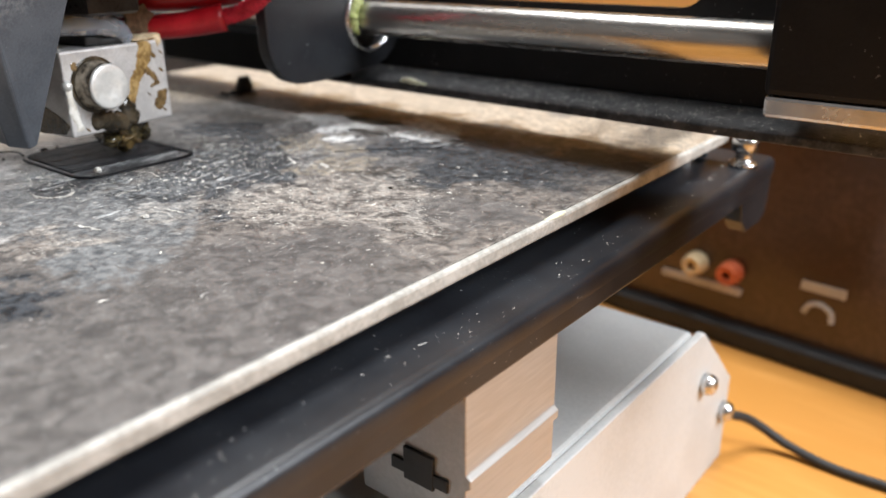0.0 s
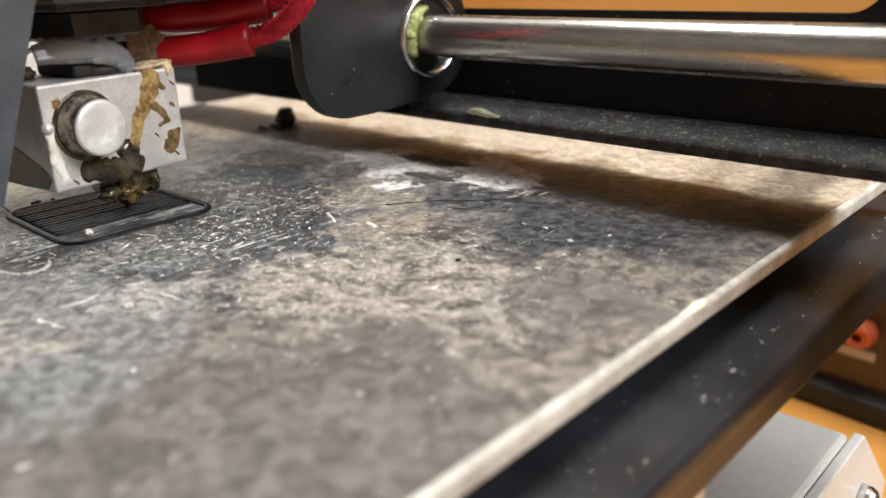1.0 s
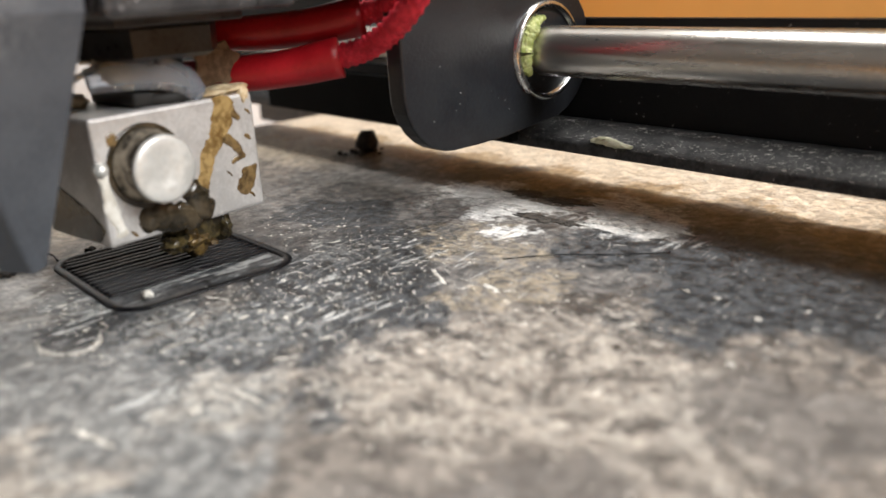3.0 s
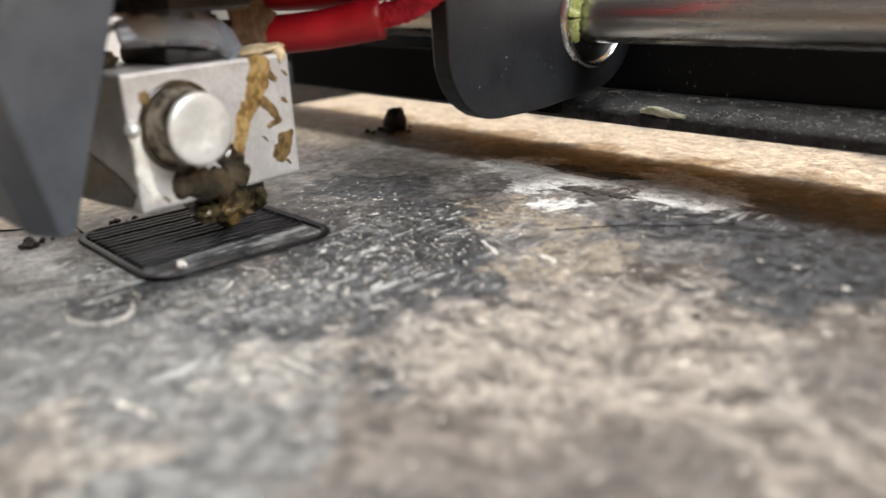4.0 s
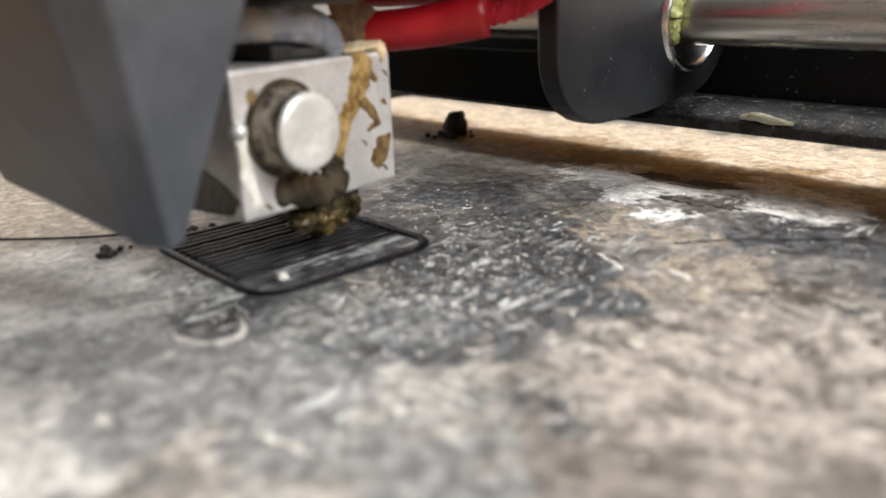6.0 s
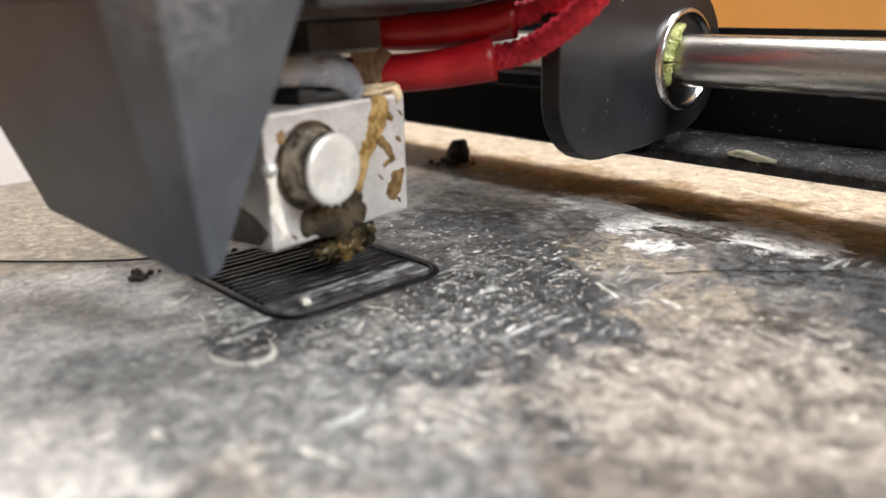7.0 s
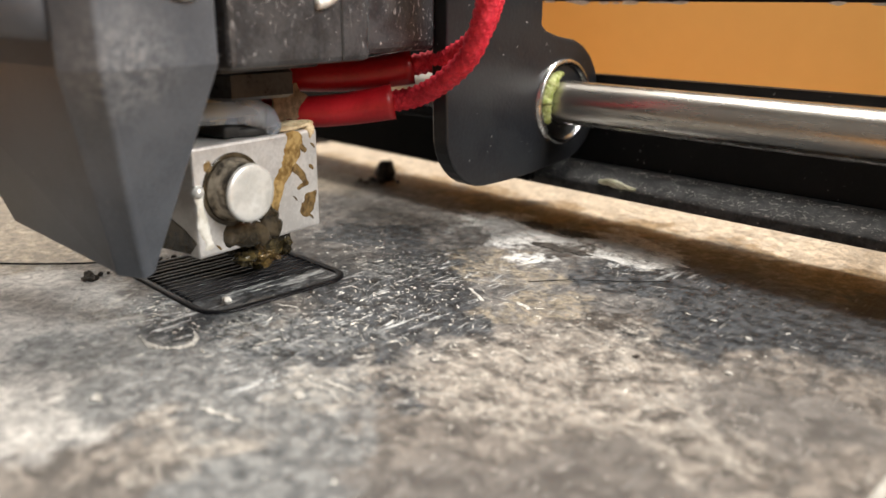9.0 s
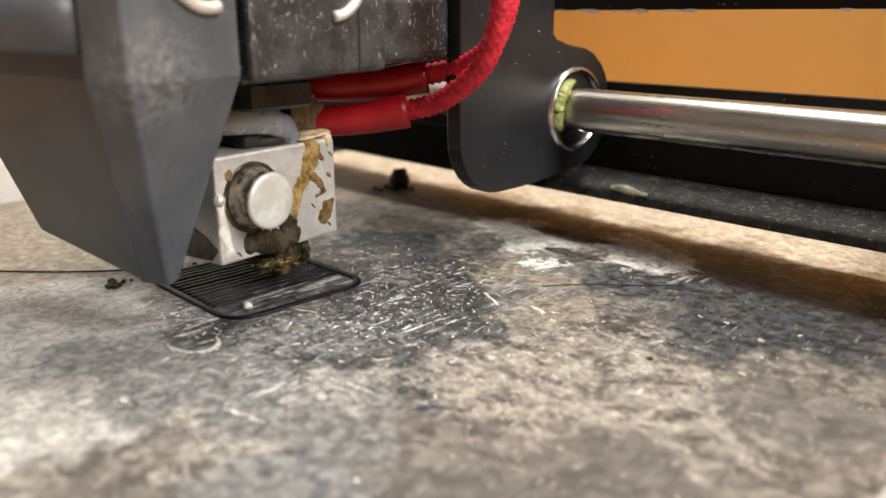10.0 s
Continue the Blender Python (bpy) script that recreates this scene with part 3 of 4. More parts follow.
def window_plate():
    b = bmesh.new()
    x0, x1, z0, z1, r = -6.0, 94.0, 28.6, 42.2, 5.5
    inner = []
    for cx, cz, a0 in ((x1 - r, z1 - r, 0), (x0 + r, z1 - r, 90), (x0 + r, z0 + r, 180), (x1 - r, z0 + r, 270)):
        for k in range(7):
            a = radians(a0 + 15 * k)
            inner.append((cx + r * math.cos(a), cz + r * math.sin(a)))
    corners = [(116, 52), (-150, 52), (-150, 9), (116, 9)]
    for y, store in ((70.1, []), (72.6, [])):
        vi = [b.verts.new((x, y, z)) for x, z in inner]
        vo = [b.verts.new((x, y, z)) for x, z in corners]
        for q in range(4):
            for k in range(6):
                b.faces.new((vi[7 * q + k], vi[7 * q + k + 1], vo[q]))
            b.faces.new((vi[7 * q + 6], vi[(7 * q + 7) % 28], vo[(q + 1) % 4], vo[q]))
        if y < 71:
            front = (vi, vo)
    for k in range(28):
        b.faces.new((front[0][k], front[0][(k + 1) % 28], vi[(k + 1) % 28], vi[k]))
    for k in range(4):
        b.faces.new((front[1][k], front[1][(k + 1) % 4], vo[(k + 1) % 4], vo[k]))
    return b


part("rear_skirt", block((-150, 100.2, -9), (86, 102, 10.5), 0.3), BLACK_DUSTY, gantry, "dark skirt behind the build plate")
part("skirt_arm", block((-150, 72.7, 9.2), (-140, 102, 11.4), 0.3), BLACK_DEEP, gantry)
part("skirt_arm", block((76, 72.7, 9.2), (86, 102, 11.4), 0.3), BLACK_DEEP, gantry)
part("window_plate", window_plate(), BLACK_DEEP, gantry)
crumbs = None
rnd = random.Random(4)
for k in range(26):
    x = rnd.uniform(-20, 84)
    crumbs = blob((x, 70.2, 42.2 - rnd.uniform(0, 0.3)), (rnd.uniform(0.5, 2.6), 0.5, rnd.uniform(0.2, 0.45)), k, 0.5, 1, crumbs)
tagged(part("edge_crumbs", crumbs, FLAKE), "pale dried crumbs stuck along the black window edge", "crumbs", kind="stuff")

rod = turned((-150, 59.3, 24.2), (1, 0, 0), [(0, 3.6), (0.4, 4.0), (264.6, 4.0), (265, 3.6)], 64)
tagged(part("smooth_rod", rod, STEEL, smooth=True), "polished steel guide rod running through the carriage", "guide rod")
stop = thing("rod_end_block", (125, 60, 15), "black rod end block with a pale metal lower strip", "end block")
part("body", block((114.2, 44, 18.6), (165, 69.5, 41), 1.0), BLACK_DEEP, stop)
part("strip", block((114.4, 44.4, 15.2), (165, 60, 18.55), 0.6), RING, stop, "pale metal strip")

chip = tube([(24.6, 61.6, 9.9), (26.6, 61.3, 10.2), (29.0, 61.0, 9.9), (32.4, 61.0, 9.7)], [0.7, 1.3, 1.2, 0.5], 10, 5, flat=0.5, rough=0.45)
tagged(part("plastic_chip", chip, CHIP), "pale green plastic chip lying on the dusty ledge", "chip")

# ---- carriage plate and bearing ----
plate = thing("carriage_plate", (15, 45, 11), "satin black carriage plate with a rounded lower lobe, round the bearing", "carriage plate")
outline = [(52.4, 95), (52.4, 38.2), (53.6, 37.2), (57, 36.2)]
outline += [(59.3 + 11.6 * math.sin(radians(a)), 24.2 + 11.6 * math.cos(radians(a))) for a in range(0, 176, 15)]
outline += [(55, 12.2), (49, 11.6), (43, 11.4)]
outline += [(38.2 + 9.6 * math.cos(radians(a)), 21.0 + 9.6 * math.sin(radians(a))) for a in range(-90, -185, -12)]
outline += [(28.4, 30), (28.4, 95)]
part("plate", prism(outline, "x", 13.2, 16.6, 0.35, 2), PLATE_BLACK, plate)
bear = part("bearing", ring((3.0, 59.3, 24.2), (1, 0, 0), 7.9, 6.9, 14.4), RING, plate, "bright steel bearing sleeve rim", True)
part("seal", ring((12.0, 59.3, 24.2), (1, 0, 0), 6.85, 4.1, 4.2), RUBBER, bear, "black rubber seal", True)
lump = tube([(16.6, 59.3 - 5.3 * math.sin(radians(a)), 24.2 - 5.3 * math.cos(radians(a))) for a in range(50, 190, 14)], [0.5, 1.1, 1.4, 1.2, 1.5, 0.9, 0.4], 12, 6, rough=0.5)
part("grease", lump, GREASE, bear, "smear of green grease", True)
# Added black strip in place of the carriage's shade on the ledge
part("ledge_shade_strip", block((-64, 54.2, 9.4), (13.15, 56.4, 18.8), 0.4), MATTE_BLACK, plate, "deep black strip standing in for shade on the ledge")
part("backplate", block((-24, 52.6, 46), (13.1, 55, 95), 0.4), PLATE_BLACK, plate)

# ---- hot end ----
hot = thing("hot_end", (0, 0, 0.4), "aluminium heater block stained with burnt plastic, on a brass nozzle", "hot end")
body = twisted(block((-8.5, -12.7, 7.1), (6.2, 10.8, 22.9), 0.45, 2))
hb = part("heater_block", body, ALU, hot)
CAPV, CAPZ = -6.3, 16.2
part("cartridge", twisted(turned((6.15, CAPV, CAPZ), (1, 0, 0), [(0, 4.6), (0.5, 4.65), (0.9, 4.25), (3.9, 4.1)], 40)), SCREW_SIDE, hb, "scorched cartridge end", True)
part("cartridge_face", twisted(turned((10.0, CAPV, CAPZ), (1, 0, 0), [(0, 4.2), (0.35, 4.1), (0.55, 3.7), (0.5, 2.2), (0.3, 1.7), (0.3, 0.01)], 40)), SCREW, hb, "bright rounded metal end", True)
part("set_screw", twisted(turned((6.0, -12.2, 16.8), (1, -0.4, 0), [(0, 0.01), (0.01, 1.0), (0.7, 0.8), (1.0, 0.01)], 12)), SCREW, hb, "", True)


def film(points, widths, dome, seed=0):
    """A thin run of melted plastic on the block's side face, given as (along, height) and half widths."""
    b = bmesh.new()
    path = spline([(v, z, 0) for v, z in points], 7)
    n, rows = len(path), []
    for k, p in enumerate(path):
        d = (path[min(k + 1, n - 1)] - path[max(k - 1, 0)]).normalized()
        f = k / (n - 1)
        w = np.interp(f, np.linspace(0, 1, len(widths)), widths) * min(1.0, 0.35 + 3.2 * math.sqrt(max(0.0, min(f, 1 - f))))
        row = []
        for j in range(-4, 5):
            t = j / 4
            e = w * (1 + 0.35 * noise.noise(Vector((p.x * 1.3 + seed, p.y * 1.3, 3.0 if t > 0 else 9.0))))
            h = dome * math.sqrt(max(0.0, 1 - t * t)) * min(1.0, 6 * f + 0.05, 6 * (1 - f) + 0.05)
            row.append(b.verts.new((6.19 + h, p.x - d.y * t * e, p.y + d.x * t * e)))
        rows.append(row)
    for p, q in zip(rows, rows[1:]):
        for j in range(8):
            b.faces.new((p[j], p[j + 1], q[j + 1], q[j]))
    return twisted(b)


part("amber_run", film([(6.2, 23.0), (5.6, 20.2), (4.3, 17.7), (2.6, 15.5), (1.6, 12.9), (1.0, 10.4)], [1.8, 1.7, 1.3, 1.1, 0.95, 0.8], 0.16, 1), AMBER, hb, "amber run of burnt plastic", True)
part("amber_branch", film([(4.5, 17.6), (6.3, 17.0), (7.6, 15.4), (8.4, 14.2)], [0.6, 0.75, 0.6, 0.4], 0.15, 2), SIENNA, hb, "", True)
part("amber_branch", film([(6.1, 13.9), (7.0, 14.3), (8.6, 14.6)], [0.3, 0.4, 0.35], 0.15, 3), SIENNA, hb, "", True)
part("burnt_spot", film([(10.2, 13.0), (9.0, 12.0), (8.0, 10.6), (7.0, 9.4)], [0.3, 1.2, 1.6, 0.9], 0.14, 4), SIENNA, hb, "", True)
part("burnt_spot", film([(6.8, 20.8), (7.6, 20.2), (8.4, 19.6)], [0.35, 0.5, 0.4], 0.15, 5), SIENNA, hb, "", True)
part("burnt_spot", film([(-10.3, 20.9), (-10.2, 20.0), (-10.4, 19.2)], [0.4, 0.8, 0.5], 0.15, 6), SIENNA, hb, "", True)
for k, (v, z, w) in enumerate(((9.3, 17.0, 0.34), (8.9, 9.0, 0.26), (5.6, 12.6, 0.14), (9.8, 20.4, 0.2), (-9.4, 8.2, 0.22))):
    part("burnt_speck", film([(v - 0.5, z + 0.4), (v, z), (v + 0.4, z - 0.5)], [w * 0.6, w, w * 0.6], 0.12, 20 + k), SIENNA, hb, "", True)
part("pale_crust", film([(-12.0, 17.6), (-12.0, 14.6), (-11.8, 12.0), (-11.2, 9.6), (-11.0, 8.2)], [0.9, 0.5, 1.0, 0.6, 0.9], 0.3, 7), FLAKE, hb, "", True)
part("burnt_drip", film([(-8.6, 9.6), (-5.6, 9.3), (-2.4, 8.6), (0.6, 7.9)], [1.5, 1.9, 1.9, 1.6], 0.8, 8), BURNT, hb, "dark burnt drip over the lower edge", True)
part("burnt_drip", film([(-1.4, 12.6), (-0.2, 10.9), (0.4, 8.9), (0.0, 7.4)], [1.1, 1.9, 2.0, 1.4], 0.9, 9), BURNT, hb, "dark burnt drip over the lower edge", True)
part("soot_ring", twisted(ring((6.16, CAPV, CAPZ), (1, 0, 0), 5.3, 4.4, 0.14)), BURNT, hb, "sooty ring round the cartridge", True)
part("cream_residue", twisted(blob((3.4, 8.6, 23.4), (2.6, 3.0, 0.8), 21, 0.5, 3, blob((5.3, 9.6, 22.4), (1.2, 1.0, 1.5), 22, 0.4, 3, blob((5.0, 5.2, 23.3), (1.4, 2.2, 0.5), 24, 0.5, 3, blob((-5, -8.5, 23.6), (2.0, 1.8, 1.0), 23, 0.5, 3))))), CREAM, hb, "melted cream residue", True)
noz = part("nozzle", twisted(turned((0, 2.4, 7.2), (0, 0, -1), [(0, 5.4), (3.2, 5.5), (3.8, 5.0), (3.9, 3.6), (4.9, 2.6), (6.3, 1.0), (6.75, 0.5), (6.75, 0.01)], 6, phase=0.3)), CRUST, hot, "tarnished brass nozzle")
part("nozzle_crust", twisted(blob((4.0, 0.8, 4.2), (1.3, 2.4, 1.7), 31, 0.6, 4)), BRASS, noz, "golden burnt crust")
part("nozzle_crust", twisted(blob((3.2, -2.0, 4.2), (1.6, 2.0, 1.4), 32, 0.55, 3)), CRUST, noz, "dark burnt crust")
part("nozzle_crust", twisted(blob((2.6, 4.6, 4.8), (2.4, 1.8, 1.7), 35, 0.5, 3)), CRUST, noz, "dark burnt crust")
part("black_washer", twisted(ring((0, 0, 22.95), (0, 0, 1), 5.4, 3.0, 1.3)), RUBBER, hot, "black washer", True)
loop = [(1.8, -9.6, 26.6), (3.4, -7.2, 27.0), (4.4, -4.4, 27.0), (4.9, -1.2, 26.6), (5.0, 1.6, 25.4), (4.6, 3.4, 23.5)]
part("clear_tube", twisted(tube(loop, [1.5, 1.9, 2.0, 2.0, 1.9, 1.6], 20, thin=0.8)), CLEAR, hot, "clear silicone tube bent over the block", True)
part("dark_gasket", twisted(block((-6, -5.6, 22.92), (4.4, 1.8, 24.9), 0.6, 3)), RUBBER, hot, "dark gasket", True)
part("heat_break", twisted(turned((0, 0, 24), (0, 0, 1), [(0, 4.2), (4, 4.2), (4.2, 3.6), (8, 3.6)], 24)), RING, hot, "", True)
part("hex_nut", twisted(turned((0, 0, 28.6), (0, 0, 1), [(0, 9.0), (0.5, 9.9), (3.6, 9.9), (4.1, 9.2)], 6, phase=0.35)), NUT, hot, "grey steel hex nut")
scrap = prism([(4.6, 24.2), (6.4, 23.6), (8.2, 24.3), (9.9, 23.9), (11.6, 25.0), (11.9, 26.8), (12.8, 27.6), (11.0, 28.4), (10.2, 29.8), (8.4, 29.2), (7.4, 30.2), (5.8, 29.2), (4.4, 29.6), (5.2, 27.2)], "x", 2.3, 2.7, 0.12)
for vert in scrap.verts:
    vert.co.x += 0.7 * noise.noise(vert.co * 0.35)
part("tape_scrap", twisted(scrap), TAPE, hot, "scrap of brown tape")
# Brown residue low on the face, also darkening it for the duct's shade
brown = prism([(-8.0, 7.4), (-2.0, 7.3), (4.0, 7.6), (5.7, 9.4), (3.2, 11.0), (-1.0, 12.6), (-6.4, 14.4), (-8.2, 12.0)], "y", -12.86, -12.66, 0.05)
part("brown_film", twisted(brown), BURNT, hb, "brown film on the shaded face")
leaf = prism([(-8.6, 28.0), (-8.2, 30.4), (-6.9, 32.6), (-5.7, 31.0), (-5.8, 28.8), (-6.6, 27.4)], "x", 1.4, 1.9, 0.15)
part("fibre_flap", twisted(leaf), FLAKE, hot, "pale flap of glass-fibre sleeve")
for k in range(7):
    a = rnd.uniform(-0.8, 0.8)
    hair = tube([(2.0, -5.4, 27.0), (2.2, -7.4 + 0.4 * a, 27.8 + 0.5 * a), (2.0, -9.0, 28.4 + a), (1.8 + a, -10.4 + a, 28.2 + 2.2 * a)], 0.2, 5, 4)
    part("fibre", twisted(hair), FLAKE, hot, "", True)
part("fibre_wrap", twisted(tube([(2.6, -4.4, 26.4), (2.4, -6.4, 27.4), (2.2, -8.2, 28.2)], [0.8, 1.3, 0.7], 10, 5, rough=0.3)), CREAM, hot, "", True)

# ---- heater wires ----
wires = thing("heater_cable", (5, 20, 26), "pair of red braided heater wires in red heat-shrink sleeves", "cable")
for dy, dz, dx in ((0, -0.4, 0), (5.0, 4.9, -0.8)):
    s = tube([(-6 + dx, 6 + dy, 25.3 + dz), (-1 + dx, 12 + dy, 25.2 + dz), (3.8 + dx, 18 + dy, 25.6 + dz), (8.8 + dx, 24 + dy, 26.8 + dz)], [2.1, 2.5, 2.6, 2.9], 20, 6)
    part("sleeve", s, RED_SLEEVE, wires, "red heat-shrink sleeve", True)
    path = [(7.5 + dx, 23 + dy, 26.6 + dz), (13 + dx, 25 + dy * 0.95, 27.9 + dz), (18.6 + dx, 25.4 + dy * 0.75, 30.4 + dz * 0.75), (24.6 + dx, 25.2 + dy * 0.55, 34.8 + dz * 0.5), (27.8 + dx, 25 + dy * 0.48, 41 + dz * 0.3), (28.9 + dx, 25 + dy * 0.45, 48), (28.6 + dx, 25.5 + dy * 0.45, 60), (26 + dx, 27 + dy * 0.45, 80)]
    part("braid", tube(path, 1.5, 24, 26, weave=0.24), RED_BRAID, wires, "red braided wire", True)

# ---- extruder motor block ----
motor = thing("extruder_block", (0, 5, 34), "scuffed black extruder block above the heater", "extruder")
part("block", twisted(block((-20, -15.6, 34.0), (19.6, 9.0, 95), 0.8)), MOTOR_BLACK, motor)
part("rear_block", twisted(block((-20, 9.02, 34.6), (18.0, 27.0, 45.0), 1.6, 3)), MOTOR_BLACK, motor)
part("seam", twisted(block((19.55, 3.1, 34.3), (19.72, 3.5, 95), 0.04)), RUBBER, motor, "dark seam")
part("under_plate", twisted(block((-9, -9, 32.6), (9, 9, 33.98), 0.3)), NUT, motor, "thin steel plate")


def arc(cv, cz, r, a0, a1, u):
    return twisted(tube([(u, cv + r * math.cos(radians(a)), cz + r * math.sin(radians(a))) for a in range(a0, a1 + 1, 15)], 0.75, 8, 4))


part("clip", arc(-1.6, 47.0, 5.4, 270, 360, 19.9), SCREW, motor, "bright curved wire clip", True)

# ---- fan duct ----
duct = thing("fan_duct", (0, -28, 8), "dark grey plastic fan duct tapering to a slot beside the nozzle", "fan duct")


def loft(rings, width):
    b = bmesh.new()
    vs = [[b.verts.new(head(*p)) for p in r] for r in rings]
    for p, q in zip(vs, vs[1:]):
        for k in range(len(p)):
            b.faces.new((p[k], p[(k + 1) % len(p)], q[(k + 1) % len(p)], q[k]))
    b.faces.new(vs[0])
    b.faces.new(vs[-1])
    bmesh.ops.recalc_face_normals(b, faces=b.faces)
    return bevelled(b, width, 2)


TOP = [(-24, -32.4), (15.2, -32.4), (15.6, -34.9), (20, -32.4), (20, -17.6), (-24, -17.6)]
LOW = [(-19.5, -25.4, 11.2), (6.0, -25.5, 8.6), (6.6, -25.7, 8.4), (9.2, -23.4, 7.8), (8.8, -21.6, 8.2), (-19.5, -21.4, 11.2)]
part("funnel", loft([[(u, v, 60) for u, v in TOP], [(u, v, 35) for u, v in TOP], LOW], 0.35), DUCT_GREY, duct)
ALONG = head(1, 0, 0) - head(0, 0, 0)
part("screw_post", turned(head(-19, -34.7, 41.9), ALONG, [(0, 3.6), (0.4, 3.9), (34.3, 3.9)], 32), DUCT_GREY, duct, "round screw post", True)
part("screw", turned(head(-19, -34.7, 42.4), -ALONG, [(0, 4.6), (1.6, 4.8), (3.0, 4.0), (3.8, 2.0), (3.9, 0.01)], 24), COPPER, duct, "copper-coloured screw head", True)
part("clip", arc(-21.6, 47.6, 4.9, 180, 285, 20.3), SCREW, duct, "bright curved wire clip", True)

# ---- printed layer ----
pr = thing("printed_patch", (RX - 12, RY - 12, 0), "first layer of a rounded black square, printed as raised lines", "3D print")
SX, SY, RR = 28.2, 25.4, 4.2          # sides and corner radius of the printed outline
PX0, PY0 = RX - SX, RY - SY


def bead(points, w, h, closed=False):
    """A flattened line of plastic lying on the sheet."""
    b = bmesh.new()
    prof = [(-0.5, 0), (-0.46, 0.55), (-0.25, 0.95), (0.25, 0.95), (0.46, 0.55), (0.5, 0)]
    n = len(points)
    rings = []
    for k, p in enumerate(points):
        a = points[(k - 1) % n] if closed else points[max(k - 1, 0)]
        c = points[(k + 1) % n] if closed else points[min(k + 1, n - 1)]
        d = Vector((c[0] - a[0], c[1] - a[1])).normalized()
        ww = w * (1 + 0.14 * noise.noise(Vector((p[0] * 0.9, p[1] * 0.9, 3))))
        rings.append([b.verts.new((p[0] - d.y * s * ww, p[1] + d.x * s * ww, 0.01 + t * h)) for s, t in prof])
    pairs = list(zip(rings, rings[1:])) + ([(rings[-1], rings[0])] if closed else [])
    for p, q in pairs:
        for k in range(6):
            b.faces.new((p[k], p[(k + 1) % 6], q[(k + 1) % 6], q[k]))
    if not closed:
        b.faces.new(rings[0])
        b.faces.new(rings[-1])
    return b


def rounded(inset):
    x0, x1, y0, y1, r = PX0 + inset, RX - inset, PY0 + inset, RY - inset, RR - inset * 0.6
    pts = []
    for cx, cy, a0 in ((x1 - r, y1 - r, 0), (x0 + r, y1 - r, 90), (x0 + r, y0 + r, 180), (x1 - r, y0 + r, 270)):
        pts += [(cx + r * math.cos(radians(a0 + 11.25 * k)), cy + r * math.sin(radians(a0 + 11.25 * k))) for k in range(9)]
    return pts


part("outline", bead(rounded(0.5), 1.2, 0.40, True), PRINT_BLACK, pr, "", True)
LINES, LAID = 17, 13          # the hatching has come three quarters of the way across
for k in range(LAID):
    x = PX0 + 2.0 + (SX - 4.0) * k / (LINES - 1)
    cut = 1.3 + max(0.0, RR - 1.2 - min(x - PX0, RX - x)) * 0.5
    pts = [(x + 0.07 * math.sin(y * 1.3 + k) + 0.05 * math.sin(y * 3.1 + 2 * k), y) for y in np.linspace(PY0 + cut, RY - cut, 26)]
    part("infill_line", bead(pts, 0.92, 0.30 + 0.04 * (k % 3)), PRINT_BLACK, pr, "", True)
tail = tube([(PX0 + 0.6, PY0 + 1.6, 0.35), (PX0 - 3, PY0 + 1.2, 0.7), (PX0 - 8, PY0 - 4, 0.4), (PX0 - 16, PY0 - 12, 0.3), (PX0 - 30, PY0 - 24, 0.3)], 0.17, 6)
part("stray_strand", tail, PRINT_BLACK, pr, "thin stray strand of filament", True)


def crumb_pile(name, centre, spread, count, size, material, seed, label):
    r = random.Random(seed)
    b = None
    for k in range(count):
        s = size * r.uniform(0.4, 1.2)
        b = blob((centre[0] + r.gauss(0, spread), centre[1] + r.gauss(0, spread), s * 0.45), (s, s * r.uniform(0.5, 1), s * 0.6), seed + k, 0.7, 1, b)
    return tagged(part(name, b, material), label, "crumbs", kind="stuff")


crumb_pile("charred_crumbs", (PX0 - 0.6, PY0 - 5), 0.9, 16, 0.7, CHAR, 3, "dark charred crumbs beside the black print")
crumb_pile("charred_crumbs", (RX - 51, RY + 48.5), 2.0, 26, 0.8, CHAR, 5, "black charred crumbs round a sunken screw in the sheet")
stub = blob((RX - 51, RY + 51, 2.1), (2.6, 2.5, 2.6), 61, 0.35, 3)
part("charred_stub", stub, CHAR, bed, "blackened stub of a screw", True)
strand = tube([(RX + 21, RY + 18, 0.12), (RX + 26, RY + 23.6, 0.3), (RX + 32, RY + 29, 0.2), (RX + 36.5, RY + 34.2, 0.15)], 0.08, 6)
tagged(part("filament_strand", strand, PRINT_BLACK, smooth=True), "hair-thin dark filament strand lying on the sheet", "strand")
crumb_pile("dark_speck", (RX + 48, RY + 6), 0.25, 3, 0.5, CHAR, 9, "tiny dark speck on the scraped sheet")


